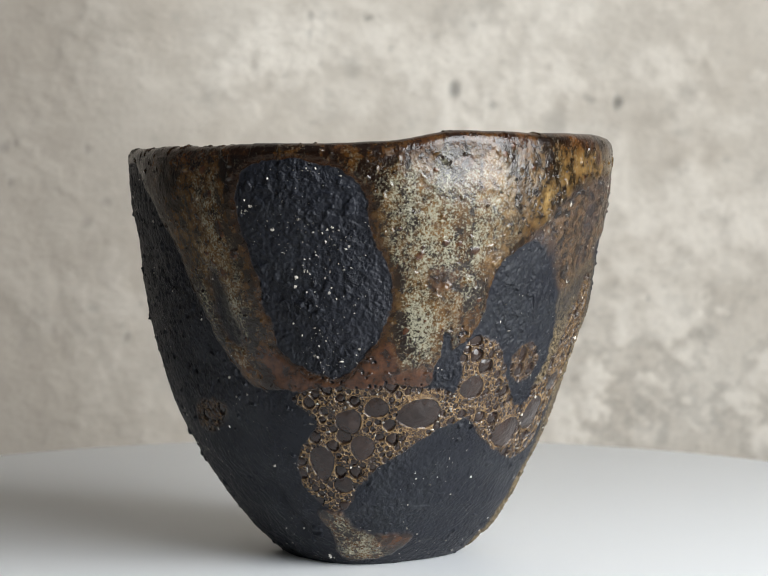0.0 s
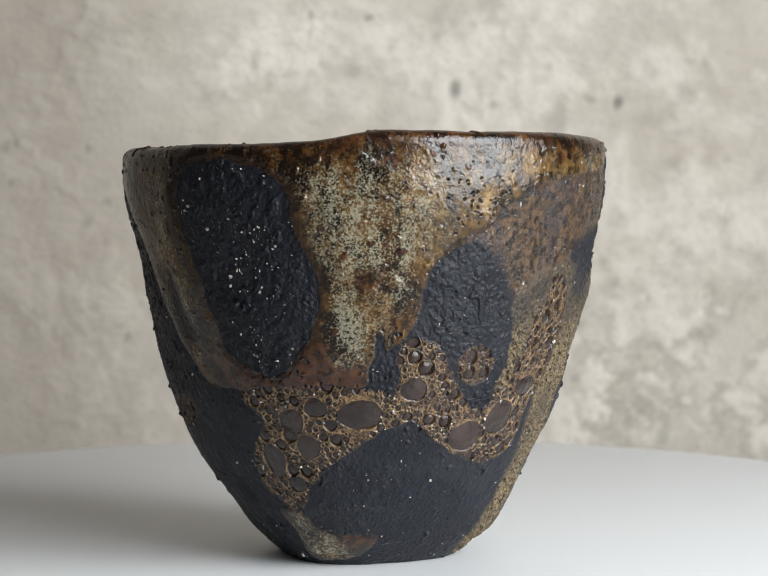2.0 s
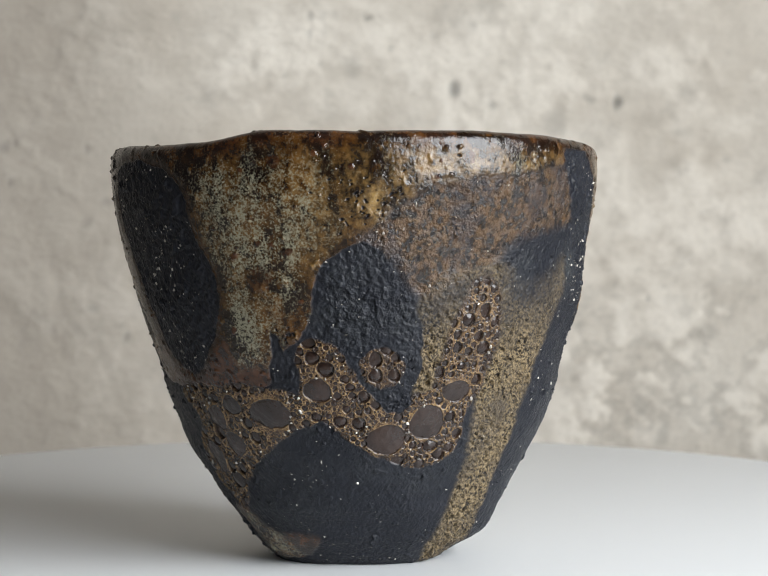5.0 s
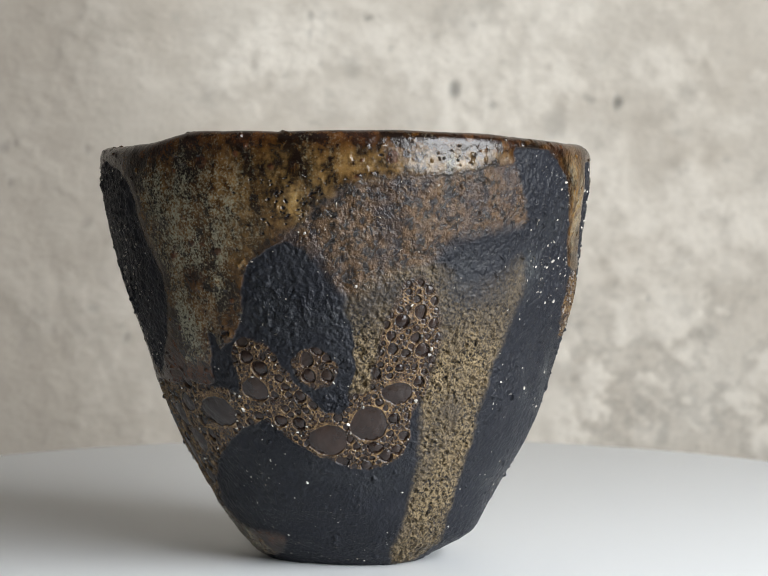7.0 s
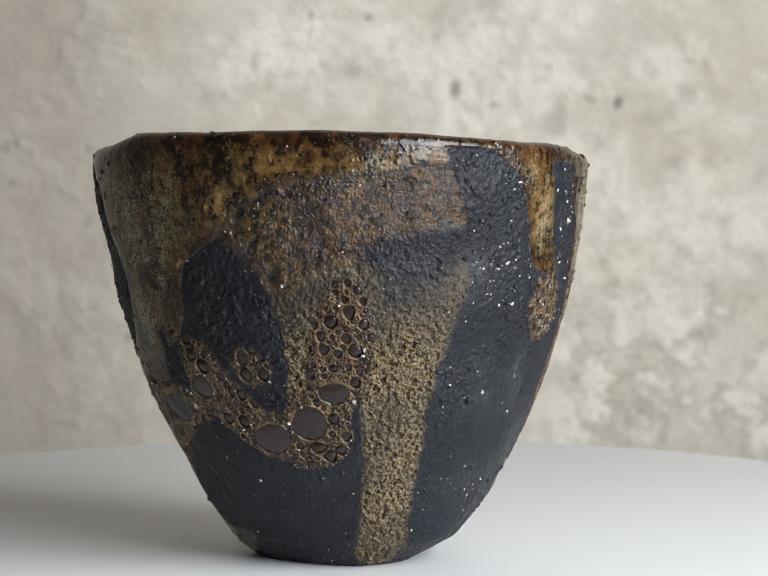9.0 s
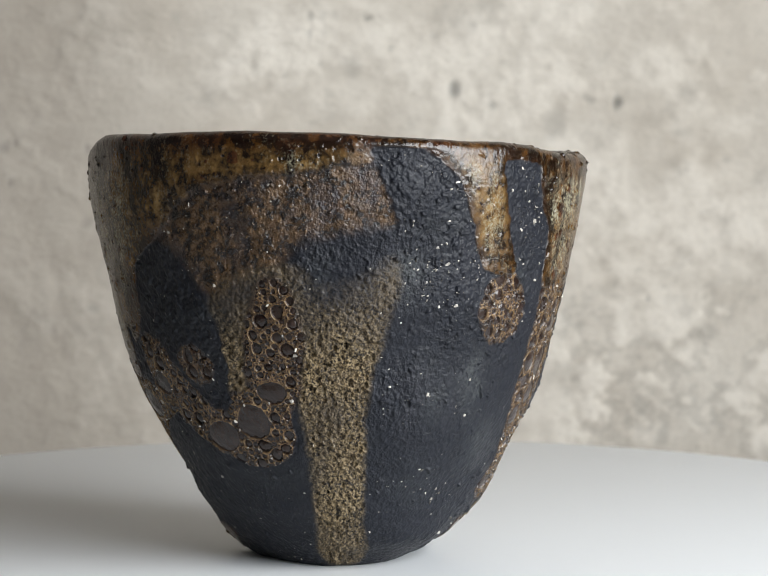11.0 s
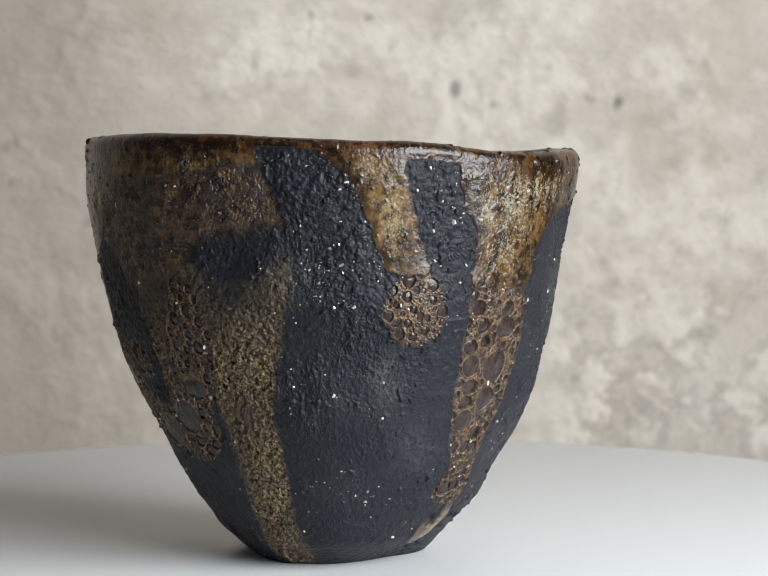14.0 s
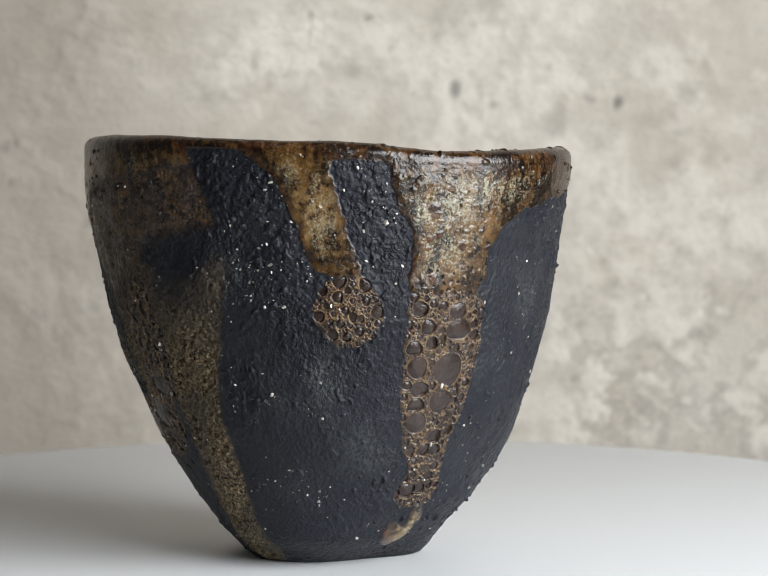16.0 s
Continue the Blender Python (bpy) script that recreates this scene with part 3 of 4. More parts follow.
def tea_cup():
    thing = new("tea_cup")
    NA, NZ, NL = CUP_NA, CUP_NZ, CUP_NL
    # columns stand closer on the side that the lens sees
    az1 = np.radians(np.concatenate([np.linspace(-180, 128, NA - 60, endpoint=False), np.linspace(128, 180, 60, endpoint=False)]))
    rim1 = np.interp(np.degrees(az1), *zip(*RIM))
    rim1 = (rim1 + np.roll(rim1, 6) + np.roll(rim1, -6) + np.roll(rim1, 12) + np.roll(rim1, -12)) / 5
    ROWS = 3 + NZ + NL
    az = np.tile(az1, ROWS)
    rim = np.tile(rim1, ROWS)
    row = np.repeat(np.arange(ROWS), NA)
    v = np.clip((row - 3) / (NZ - 1), 0, 1)
    lip = 1.7                                   # half the thickness of the lip
    low = -1000 * FOOT
    z = low + v * (rim - lip - low)
    r = cup_radius(az, z)
    under = row < 3
    r = np.where(under, r - 2.5 + 0.8 * row, r)
    arc = np.clip(row - (NZ + 2), 0, NL) / NL * math.pi
    r = r - lip * (1 - np.cos(arc)) * (arc > 0)
    zz = z + lip * np.sin(arc) * 1.0
    base = np.column_stack([r * np.cos(az), r * np.sin(az), zz])
    nb = sheet_normals(base, ROWS, NA, True)
    nb[under] = (0, 0, -1)
    P = base
    deg = np.degrees(az)
    zc = np.where(arc > 0, rim + 0.6, z)        # height on the outline chart

    # wandering edges
    wob_a, wob_z = fbm(P, 4.0, 5, 3, 0.6), fbm(P, 4.0, 9, 3, 0.6)
    ca = deg + 1.1 * wob_a + 0.55 * fbm(P, 1.3, 103, 2)
    cz = zc + 0.8 * wob_z + 0.40 * fbm(P, 1.3, 107, 2)
    fields = {k: inside(o, ca, cz) for k, o in OUTLINES.items()}
    clay, glaze, brown, olive, crust = (np.zeros(len(az)) for _ in range(5))
    clay += 1
    owner = np.zeros(len(az), dtype=np.int32)
    red = np.zeros(len(az))
    names = [("body", "")]

    def lay(m, kind, name="", label=""):
        for w in (clay, glaze, brown, olive, crust):
            w *= 1 - m
        kind += m
        if name:
            names.append((name, label))
            owner[m > 0.5] = len(names) - 1

    def soft(key, w):
        return step(fields[key], -w, w)

    dent = fbm(P + 3.3, 2.7, 69, 3, 0.6)
    jot = lambda a, h, r: 1 - step(np.hypot(np.radians(ca - a) * 44, cz - h) + 0.8 * dent, r * 0.7, r)
    band = step(zc - rim + 2.6 + 1.2 * fbm(P, 9, 61, 2), -0.3, 0.3)
    lay(band, glaze)
    lay(soft("glaze_main", 0.22), glaze, "glaze_coat", "glossy amber glaze with grey-green crystals")
    lay(soft("glaze_front", 0.22), glaze, "glaze_coat", "glossy golden brown glaze with pits")
    lay(soft("brown", 1.5), brown, "dry_ash_patch", "dry rough brown ash glaze")
    lay(soft("olive", 1.0) * (0.5 + 0.5 * (1 - step(zc, 34, 52))) * (0.72 + 0.5 * fbm(P, 5, 71, 2)).clip(0, 1), olive, "ash_streak", "matt olive ash running down to the foot")
    lay(soft("dark_smudge", 2.0) * 0.7, clay)
    # thin frosting of ash on the clay
    frost = np.zeros(len(az))
    for a, h, ra, rh, s in ((29, 34, 4, 5, 0.5), (18, 30, 3, 3, 0.3), (90, 51, 6, 5, 0.45), (9, 53, 3.5, 3.5, 0.6), (40, 22, 9, 5, 0.25), (16, 16, 8, 4, 0.2), (38, 53, 5, 3, 0.3)):
        frost += s * np.exp(-((deg - a) / ra) ** 2 - ((zc - h) / rh) ** 2) * (0.8 + 0.9 * fbm(P, 3, 73, 2)).clip(0, 1.2)
    lay(soft("foot_glaze", 0.5), glaze, "glaze_drip", "pale glaze drip at the foot")
    lay(soft("tail_band", 0.4), glaze, "glaze_drip", "pale glaze drip at the foot")
    for key in ("crust_front", "crust_side", "crust_oval", "crust_round", "crust_band", "crust_smudge"):
        if key != "crust_round":
            w = 0.7 if key in ("crust_oval", "crust_smudge") else 0.2
            lay(soft(key, w), crust, "blistered_patch", "brown glaze boiled into bubbles with golden rims")
    lay(soft("clay_big", 0.12), clay, "bare_clay_patch", "bare rough black clay with pale grit")
    lay(soft("clay_round", 0.2), clay, "bare_clay_patch", "bare cracked black clay")
    lay(soft("clay_drop", 0.2), clay, "bare_clay_patch", "bare black clay")
    lay(soft("clay_rim", 0.45), clay, "bare_clay_patch", "bare cracked black clay with pale grit")
    lay(soft("stripe", 0.5) * 0.8, clay)
    lay(soft("crust_round", 0.2), crust, "blistered_patch", "round brown patch of glaze bubbles")
    lay(soft("glaze_drip", 0.14), glaze, "glaze_drip", "glossy golden amber glaze drip")
    lay(soft("glaze_right", 0.2), glaze, "glaze_coat", "glossy glaze with pale crystals")
    lay(soft("clay_second", 0.14), clay, "bare_clay_patch", "bare cracked black clay with pale grit")
    lay(soft("crust_drop", 0.25), crust, "blistered_patch", "round brown patch of glaze bubbles")
    lay(soft("crust_band", 0.2) * (crust < 0.5), crust)
    for a, h, r in ((-7, 53.6, 0.8),):
        lay(jot(a, h, r), clay)
    top = step(zc - rim + 0.9 * wob_z, -1.3, -0.6)
    lay(top, glaze)
    red[:] = np.maximum(soft("red_halo", 1.0), 0.8 * (1 - step(np.abs(fields["crust_front"]), 0.2, 1.6)))
    red += 0.75 * np.exp(-((deg + 72) / 9) ** 2 - ((zc - 4.6) / 1.6) ** 2) + 0.8 * np.exp(-((deg - 52) / 6) ** 2 - ((zc - 5) / 3) ** 2)
    red += 0.9 * jot(-27, 73.0, 1.1) + 0.8 * jot(-66, 72.6, 0.9) + 0.45 * jot(-70, 52.4, 2.6) + 0.5 * step(zc - rim, -4.5, -1.0) * step(fbm(P, 6, 67, 2), -0.1, 0.4)
    red = np.clip(red, 0, 1)

    # tones of the glaze: degrees, mm up, spreads, strength
    pale, gold = np.zeros(len(az)), np.zeros(len(az))
    for a, h, ra, rh, s in ((-70, 60, 11, 11, 1.0), (-74, 45, 6, 7, 1.0), (-62, 66, 5, 8, 0.7), (-78, 68, 5, 6, 0.8), (-122, 61, 4.5, 10, 0.85), (-119, 46, 3.5, 8, 1.0),
                            (-128, 46, 3, 9, 0.6), (58, 66, 8, 5, 0.9), (68, 69, 10, 5, 1.0), (57, 57, 8, 5, 0.8), (-84, 3, 9, 2.6, 1.0), (-94, 8, 5, 3, 0.8),
                            (62, 6, 5, 4, 0.9), (-90, 66, 3, 5, 0.3), (-12, 73, 5, 2, 0.5), (92, 71, 8, 3, 0.3), (29, 62, 5, 11, 0.5), (22, 72, 5, 3, 0.4), (52, 63.5, 3, 2.4, 1.0)):
        pale = np.maximum(pale, s * np.exp(-((deg - a) / ra) ** 2 - ((zc - h) / rh) ** 2))
    for a, h, ra, rh, s in ((-45, 68, 7, 6, 1.0), (-12, 72, 14, 3, 0.7), (28, 66, 10, 12, 0.55), (-76, 56, 9, 16, 0.4), (-58, 64, 8, 10, 0.5), (60, 60, 12, 10, 0.3),
                            (-124, 56, 9, 16, 0.4), (-30, 72, 14, 3, 0.5), (60, 6, 8, 4, 0.9), (-8, 1, 9, 3, 0.9)):
        gold = np.maximum(gold, s * np.exp(-((deg - a) / ra) ** 2 - ((zc - h) / rh) ** 2))
    pale *= 1 - 0.85 * step(zc - rim, -6, -2.5)
    gold *= 1 - 0.8 * step(zc - rim, -3.5, -1.5)
    for key in ("clay_big", "clay_round", "clay_second", "clay_rim", "crust_band", "crust_drop"):
        pale *= step(-fields[key], 0.2, 2.4)
        gold *= 0.4 + 0.6 * step(-fields[key], 0.1, 1.4)
    for key in ("glaze_main", "glaze_right", "glaze_drip"):
        near = (fields[key] > 0) & (fields[key] < 3) & (zc < rim - 6)
        if key != "glaze_main":
            pale *= np.where(near, 0.4 + 0.6 * step(fields[key], 0.2, 2.0), 1)
    pale = np.clip(pale - 0.5 * np.exp(-((deg + 70) / 2.0) ** 2 - ((zc - 52.2) / 1.5) ** 2) * 2, 0, 1)

    # the glaze thins and darkens where it meets bare clay
    halo = np.zeros(len(az))
    for key in ("clay_big", "clay_round", "clay_second", "clay_rim", "stripe"):
        halo = np.maximum(halo, np.exp(-(np.maximum(-fields[key], 0) / 0.95) ** 2))
    halo = np.maximum(halo, np.exp(-(np.maximum(fields["glaze_main"], 0) / 0.9) ** 2) * (fields["glaze_main"] > 0) * (deg < -110))
    clay_near = np.maximum.reduce([fields[k] for k in ("clay_rim", "clay_second", "clay_big")])
    halo = halo * glaze * (0.75 + 0.5 * wob_z).clip(0, 1)
    spots_ = step(fbm(P * np.array([1, 1, 0.7]), 3.0, 85, 3), 0.10, 0.42) * (0.35 + 0.30 * step(-deg, 96, 108) + 0.15 * step(deg, 15, 24)) * (0.4 + 0.6 * step(np.abs(deg + 70), 9, 22))
    pale *= 1 - spots_
    gold *= 1 - 0.85 * spots_

    # relief, in mm along the normal
    smooth_glaze = glaze
    lump = 0.55 * fbm(P, 14, 1, 2) + 0.16 * fbm(P, 5, 2, 2)
    Pv = P * np.array([1, 1, 0.6])
    rough = 0.07 * fbm(Pv, 1.9, 13, 2) + 0.15 * fbm(P, 0.6, 17, 2)
    chips = fbm(P, 1.1, 21, 1)
    rough += 0.21 * step(chips, 0.36, 0.42) * step(fbm(P, 5, 25, 2), -0.3, 0.4) + 0.07 * step(chips, -0.1, 0.0)
    rough_amt = 0.5 + 0.6 * step(fbm(P, 12, 19, 2), -0.3, 0.4)
    for key in ("clay_big", "clay_rim", "clay_second", "clay_round"):
        rough_amt = np.maximum(rough_amt, 1.25 * soft(key, 0.5))
    rough_amt = np.maximum(rough_amt, 1.25 * np.exp(-((deg - 22) / 20) ** 2 - ((zc - 48) / 14) ** 2))
    rough_amt = np.where((zc < 30) & (rough_amt < 1.2), rough_amt * 0.55, rough_amt)
    ridge = np.abs(fbm(P, 2.4, 29, 3, 0.7))
    crack = np.exp(-(ridge / 0.022) ** 2) * step(fbm(P, 2.6, 33, 2), 0.08, 0.35)
    crack *= np.maximum.reduce([soft(k, 0.6) for k in ("clay_round", "clay_rim", "clay_second", "brown")] + [0.5 * soft("clay_big", 0.6), 0.8 * np.exp(-((deg - 22) / 16) ** 2 - ((zc - 42) / 10) ** 2)])
    d = lump + clay * (rough * rough_amt - 0.28 * crack)
    d += brown * (0.62 * fbm(P, 3.4, 37, 4, 0.58) - 0.3 * crack)
    d += olive * (0.55 * fbm(P, 0.6, 43, 2) + 0.05 - 0.5 * step(fbm(P, 0.9, 45, 1), 0.28, 0.5))
    knobs = step(fbm(P, 1.3, 63, 2), 0.40, 0.75) * step(fbm(P, 7, 65, 2), -0.25, 0.35)
    d += 0.5 * knobs * (1 - crust) * (1 - 0.6 * glaze * (1 - step(zc - rim, -2.5, -0.5)))
    d += smooth_glaze * (0.34 * (1 - 0.75 * halo) * (1 - 0.85 * top * step(clay_near, -1.5, 0.5)) + 0.07 * fbm(P, 3.0, 47, 2) + 0.03 * fbm(P, 0.8, 49, 1))
    bits = step(fbm(P, 1.25, 53, 2), 0.38, 1.0)
    d += smooth_glaze * bits * 0.42
    gold = np.clip(gold + 0.35 * bits * glaze + 0.9 * soft("crust_front", 1.5) + 0.6 * soft("crust_side", 1.5) + 0.25 * soft("crust_band", 1.0) + 0.4 * soft("crust_oval", 1.0) + 0.25 * soft("crust_drop", 1.0), 0, 1)
    def dots(seed, clusters):
        """Small round spots scattered about (degrees, mm up), 0 to 1."""
        out, prng = np.zeros(len(az)), np.random.RandomState(seed)
        for a, h, ra, rh, count, size in clusters:
            for _ in range(count):
                pa, ph, pr = prng.normal(a, ra * 0.7), prng.normal(h, rh * 0.7), size * prng.uniform(0.35, 1.0)
                c0, c1 = np.searchsorted(az1, np.radians([pa - 2.2, pa + 2.2]))
                dzl = (rim1[min(c0, NA - 1)] - lip - low) / (NZ - 1)
                r0, r1 = max(3, int((ph - low - 1.5) / dzl) + 2), min(NZ, int((ph - low + 1.5) / dzl) + 6)
                idx = (np.arange(r0, r1)[:, None] * NA + np.arange(c0, c1)[None, :]).ravel()
                out[idx] = np.maximum(out[idx], 1 - step(np.hypot(np.radians(ca[idx] - pa) * 44, cz[idx] - ph), pr * 0.5, pr * 1.15))
        return out

    pits = dots(12, ((-46, 66, 5.5, 4.5, 70, 0.30), (-10, 73, 9, 1.6, 20, 0.26), (-92, 34.5, 17, 3.2, 60, 0.34), (-64, 42, 4, 2.2, 16, 0.4), (-124, 58, 8, 9, 14, 0.4), (60, 52, 9, 2, 22, 0.4)))
    # dark burst bubbles in the glaze
    burst = dots(31, ((-70, 60, 16, 15, 15, 0.85), (-122, 58, 8, 15, 24, 0.95), (60, 60, 12, 8, 18, 1.0), (28, 66, 9, 9, 6, 0.7), (-40, 73, 30, 3, 12, 0.6))) * glaze
    pale *= 1 - 0.9 * burst
    gold *= 1 - 0.8 * burst
    red = np.clip(red + 0.85 * burst, 0, 1)
    d += 0.10 * burst
    pits = np.clip(pits, 0, 1) * glaze
    d -= 0.35 * pits
    d += crust * 0.12
    # gouges in the clay near the foot
    for a, h, ra, rh, s in ((-117, 12, 3, 3.4, 0.6), (-112, 6.5, 3, 1.6, 0.7), (-128, 26, 4, 2, 0.35), (-134, 36, 5, 2.5, 0.4)):
        d -= s * np.exp(-((deg - a + 0.8 * (zc - h)) / ra) ** 2 - ((zc - h) / rh) ** 2)
    pock = step(fbm(P, 1.3, 99, 2), 0.42, 0.6) * step(-deg, 118, 128) * step(zc, 24, 32)
    d -= 0.35 * pock * clay

    # blisters
    ring, floor_ = np.zeros(len(az)), np.zeros(len(az))
    blister_of = np.full(len(az), -1, dtype=np.int32)
    hollow = np.zeros(len(az))
    rng = np.random.RandomState(4)
    made = [(a, h, rx * s, rz * s) for group in BLISTERS.values() for a, h, rx, rz in group for s in ((0.78 if min(rx, rz) < 1.75 and (-27 < a < -15 or 30 < a < 42) else 1.0),)]
    big = len(made)
    spots = np.where((crust > 0.6) & (row > 4) & (row < NZ))[0]
    taken = [(math.radians(a) * 38, h, (rx + rz) / 2) for a, h, rx, rz in made]
    tx, ty, tr = (np.array([t[i] for t in taken] + [0.0] * 6800) for i in range(3))
    count = len(taken)
    for size, tries in ((1.15, 90), (0.85, 350), (0.6, 1500), (0.42, 5000), (0.28, 14000), (0.20, 14000)):
        for i in rng.choice(spots, tries):
            x, y, s = az[i] * 38, zc[i], size * rng.uniform(0.85, 1.15)
            if count < 6800 and np.all((tx[:count] - x) ** 2 + (ty[:count] - y) ** 2 > (tr[:count] + s * 0.93) ** 2):
                tx[count], ty[count], tr[count] = x, y, s
                count += 1
                made.append((math.degrees(az[i]), zc[i], s * rng.uniform(0.9, 1.15), s * rng.uniform(0.9, 1.15)))
    jag = 0.07 * fbm(P, 0.9, 95, 2)
    for n, (a, h, rx, rz) in enumerate(made):
        rad = float(cup_radius(np.array([math.radians(a)]), np.array([h]))[0])
        ha, hz = math.degrees(rx * 1.45 / rad), rz * 1.45
        c0, c1 = np.searchsorted(az1, np.radians([a - ha, a + ha]))
        dz = (rim1[min(c0, NA - 1)] - lip - low) / (NZ - 1)
        r0, r1 = max(3, int((h - low - hz) / dz) + 2), min(NZ, int((h - low + hz) / dz) + 6)
        idx = (np.arange(r0, r1)[:, None] * NA + np.arange(c0, c1)[None, :] % NA).ravel()
        ux, uz = np.radians(deg[idx] - a) * rad / rx, (zc[idx] - h) / rz
        q = np.hypot(ux, uz) * (1 + 0.08 * wob_a[idx] + jag[idx] + 0.05 * np.sin(3 * np.arctan2(uz, ux) + n))
        depth, dome = (0.16, 0.20) if min(rx, rz) > 1.55 else (min(0.42, 0.32 * min(rx, rz) + 0.06), 0.0)
        wall_w = min(0.22, 0.065 / min(rx, rz) + 0.03)
        fl = 1 - step(q, 1 - wall_w, 1 - wall_w * 0.35)
        rg = np.exp(-((q - 1.0) / (wall_w * 0.62)) ** 2)
        ring[idx] = np.maximum(ring[idx], rg * (0.6 if dome else 1.0))
        floor_[idx] = np.maximum(floor_[idx], fl)
        ring[idx] *= 1 - 0.9 * fl
        hollow[idx] = np.where(q < 1.3, np.minimum(hollow[idx], 0) - depth * fl * ((0.80 + 0.25 * q * q) if n % 3 == 0 else (0.05 + 1.05 * q * q)) + dome * fl * (1 - q * q) + 0.12 * rg * (1 - fl), hollow[idx])
        if n < big:
            blister_of[idx[fl > 0.5]] = n
    inc = np.clip(crust * 1.3, 0, 1)
    d += inc * hollow + crust * 0.12 * fbm(P, 0.7, 91, 2) * (1 - floor_) + crust * floor_ * 0.16 * fbm(P, 1.6, 93, 2)
    d *= np.where(under, 0, 1) * np.where(row >= 3 + NZ, 1 - 0.6 * arc / math.pi, 1)

    co = base + nb * d[:, None]
    co[:, 2] = np.where(under, low, np.maximum(co[:, 2], low))
    co /= 1000
    nr = sheet_normals(co, ROWS, NA, True)
    layers = {"zones": np.column_stack([glaze * (1 - pits), brown, olive]),
              "tones": np.column_stack([pale, gold, red]),
              "crusts": np.column_stack([crust, np.clip(ring, 0, 1), floor_]),
              "frost": np.column_stack([np.clip(frost + 0.12 * step(fbm(P, 9, 75, 3), 0.0, 0.6), 0, 1), halo, np.zeros(len(az))])}
    quads = sheet_quads(ROWS, NA, True)
    face_owner = owner[quads[:, 0]]
    face_row = row[quads[:, 0]]
    face_blister = np.where(crust[quads[:, 0]] > 0.6, blister_of[quads[:, 0]], -1)
    is_lip = zc[quads[:, 0]] > rim[quads[:, 0]] - 0.9
    is_foot = (z[quads[:, 0]] < 1.6) | (face_row < 3)
    free = ~(is_lip | is_foot)
    grid_mesh("lip", co, nr, quads[is_lip], layers, STONE, thing, "uneven rounded lip in dark brown glaze")
    grid_mesh("foot", co, nr, quads[is_foot], layers, STONE, thing, "narrow black clay foot")
    patches = {}
    for n, (name, label) in enumerate(names):
        sel = free & (face_owner == n) & (face_blister < 0)
        if sel.sum() > 60:
            patches[n] = grid_mesh(name, co, nr, quads[sel], layers, STONE, thing, label)
    for n in range(big):
        sel = free & (face_blister == n)
        if sel.sum() > 25:
            home = patches.get(int(np.bincount(face_owner[sel]).argmax()))
            if home:
                grid_mesh("bubble", co, nr, quads[sel], layers, STONE, home)

    # inside of the cup
    NI, step_a = 60, 4
    ai = az1[::step_a]
    edge = co.reshape(ROWS, NA, 3)[-1, ::step_a]
    rows_ = []
    for k in range(NI):
        u = k / (NI - 1)
        zi = (edge[:, 2] * 1000) * (1 - u) + 5.0 * u
        ri = np.maximum(cup_radius(ai, zi) - 2 * lip - 1.2 * math.sin(u * 3.1), 0.5) * (1 if u < 0.93 else (1 - u) / 0.07)
        p = np.column_stack([ri * np.cos(ai), ri * np.sin(ai), zi]) / 1000
        rows_.append(edge if k == 0 else p)
    ci = np.concatenate(rows_)
    ones, zero = np.ones(len(ci)), np.zeros(len(ci))
    grid_mesh("inner_wall", ci, sheet_normals(ci, NI, len(ai), True), sheet_quads(NI, len(ai), True),
              {"zones": np.column_stack([ones, zero, zero]), "tones": np.column_stack([zero + 0.3, zero + 0.3, zero]),
               "crusts": np.column_stack([zero, zero, zero])}, STONE, thing, "glossy brown glaze lining")

    # pale grit that stands out of clay and glaze, plus grains that imitate glints
    ico = bmesh.new()
    bmesh.ops.create_icosphere(ico, subdivisions=1, radius=1.0)
    iv = np.array([q.co[:] for q in ico.verts])
    itri = np.array([[q.index for q in f.verts] for f in ico.faces])
    ico.free()
    # on the crust's rings the pale grains stand in for specular glints
    weight = clay * (0.14 + 0.7 * np.maximum.reduce([soft(k, 0.5) for k in ("clay_big", "clay_rim", "clay_second")])) + 0.55 * glaze * bits + 1.3 * crust * ring + 0.20 * brown
    weight *= step(fbm(P, 6, 97, 2), -0.35, 0.5)
    weight[(row < 8) | (row > NZ - 2)] *= 0.2
    cdf = np.cumsum(weight)
    vs, fs = [], []
    for n in range(1450):
        i = int(np.searchsorted(cdf, rng.uniform(0, cdf[-1])))
        s = 0.00008 + 0.00028 * rng.uniform() ** 2.9
        q = iv * (1 + 0.55 * rng.uniform(-1, 1, (len(iv), 1))) * rng.uniform(0.5, 1.4, 3) * s
        vs.append(q + co[i] + nr[i] * s * -0.35)
        fs.append(itri + n * len(iv))
    me = bpy.data.meshes.new("grit")
    me.from_pydata(np.concatenate(vs).tolist(), [], np.concatenate(fs).tolist())
    me.materials.append(GRIT_GLINTS)
    ob = new("grit", me)
    ob.parent = thing
    tagged(ob, "pale mineral grit in the clay, with bright grains for glints on the crust", kind="stuff")
    return tagged(thing, "dark handmade stoneware cup with runny amber glaze and blisters", "cup")


cup = tea_cup()


# ---- the turntable ----
def turntable():
    thing = new("turntable")
    bm = bmesh.new()
    lathe(bm, [(.130, -.012), (.1355, -.0115), (.137, -.010), (.137, -.0025), (.1363, -.0008), (.1345, 0.0)], 256)
    disc = part("platter", bm, WHITE, thing, "smooth white round platter", True)
    bm = bmesh.new()
    lathe(bm, [(.060, -.045), (.064, -.044), (.064, -.020), (.058, -.0125), (.030, -.0122)], 96)
    part("base", bm, GREY, thing, "round grey base", True)
    return tagged(thing, "white round turntable with a grey base", "turntable"), disc


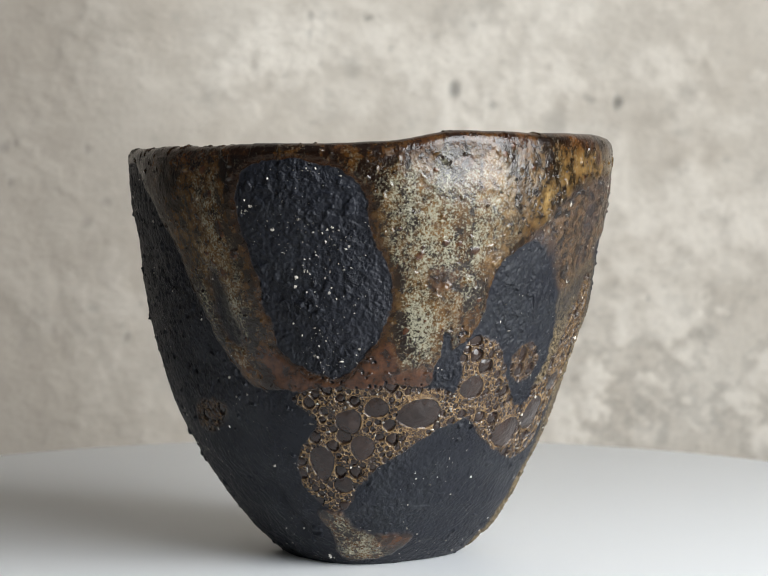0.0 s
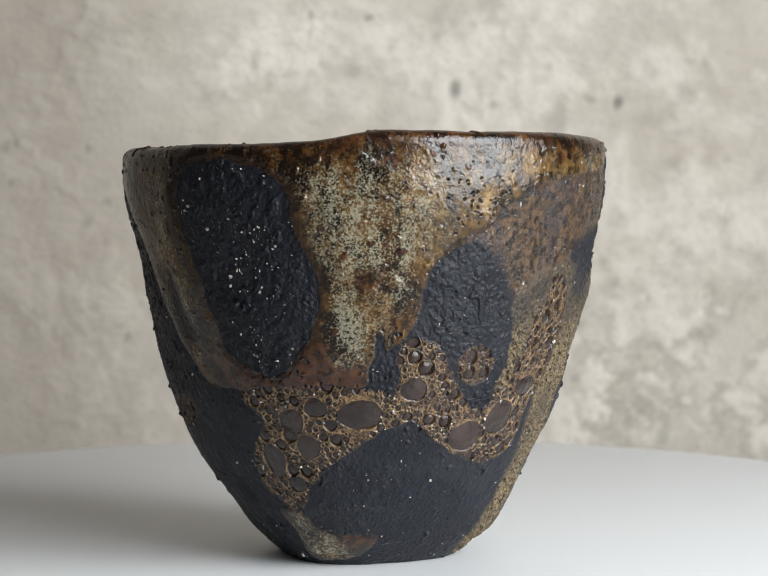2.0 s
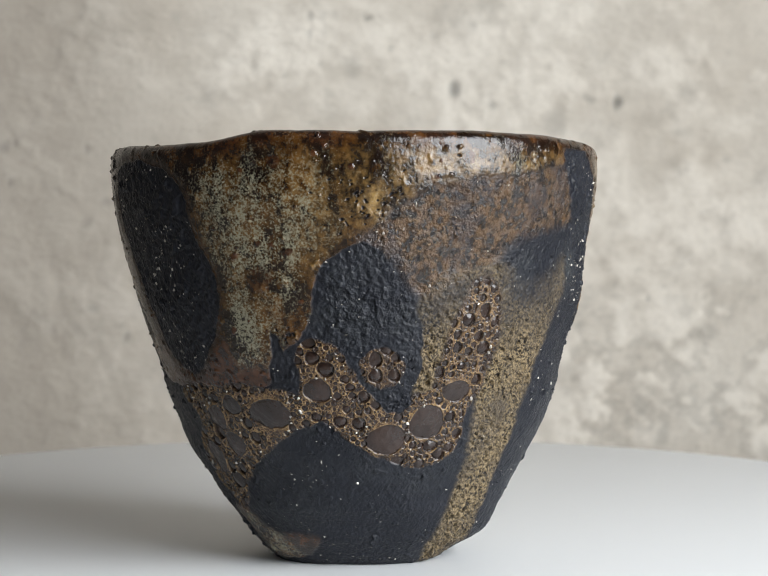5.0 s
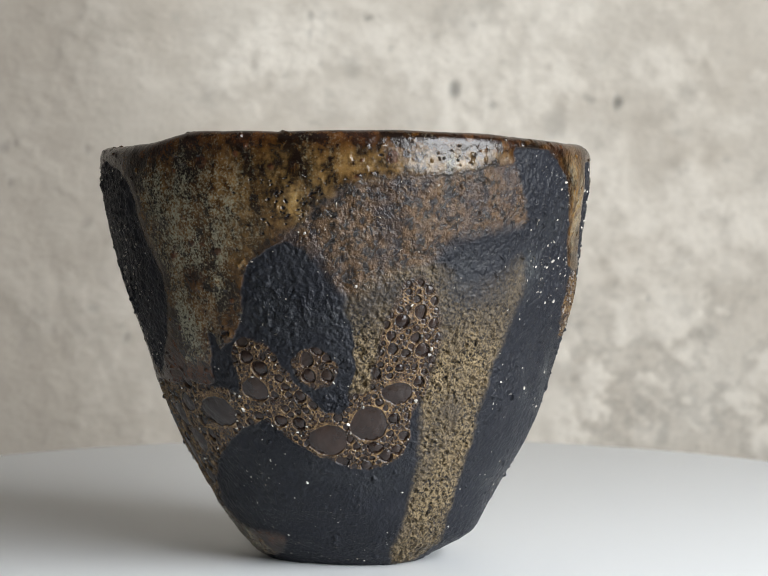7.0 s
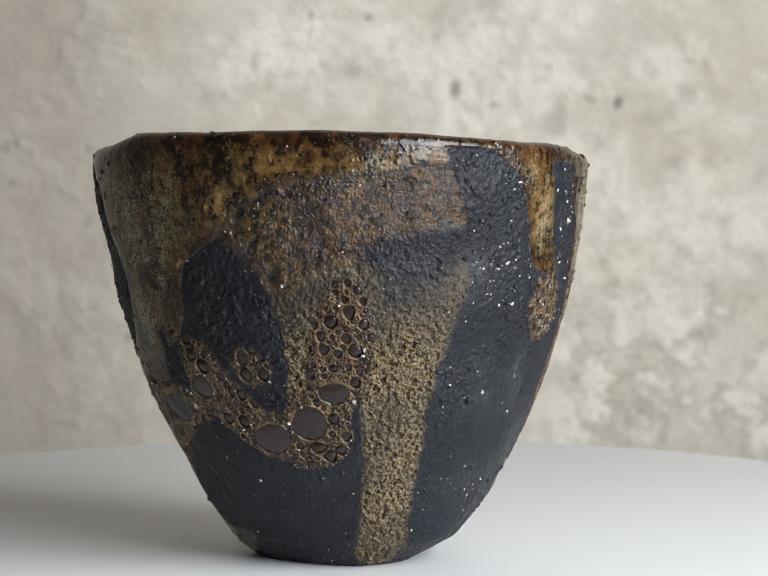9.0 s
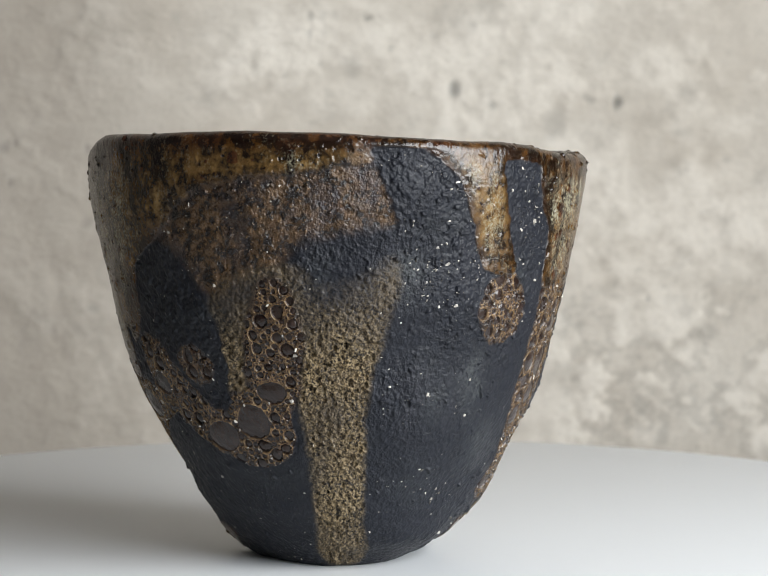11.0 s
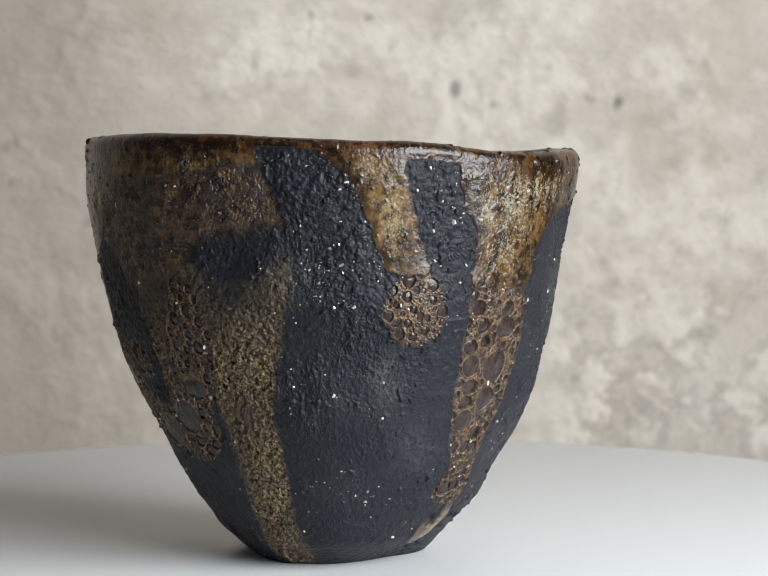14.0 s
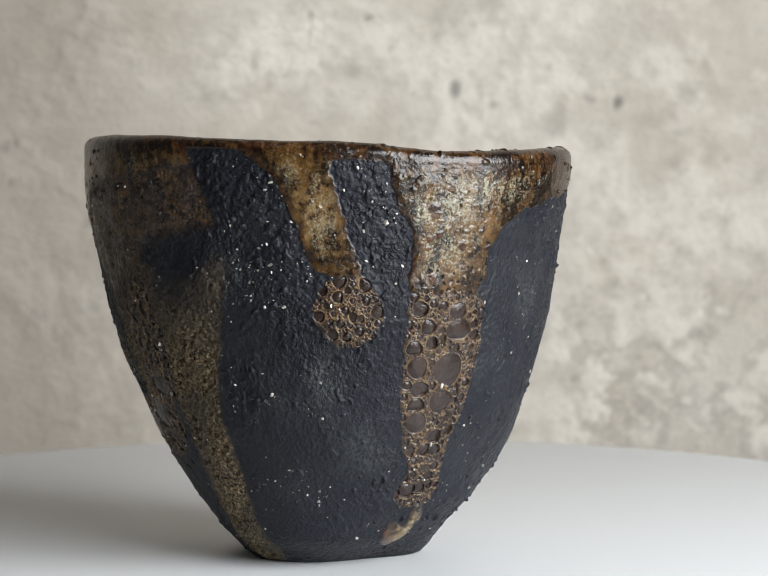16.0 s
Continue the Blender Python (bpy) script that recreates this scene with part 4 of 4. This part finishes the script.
plate, platter = turntable()
plate.location = (-0.002, 0.048, TOP)


def motions():
    for ob, height in ((cup, TOP + FOOT), (platter, 0.0)):
        rows = []
        for i in range(33):
            t = 0.5 * i
            rows.append((t, pose(0, 0, height, 0, 0, -math.degrees(0.13515 * t + 0.0000592 * t * t))))
        walk(ob, rows)


motions()
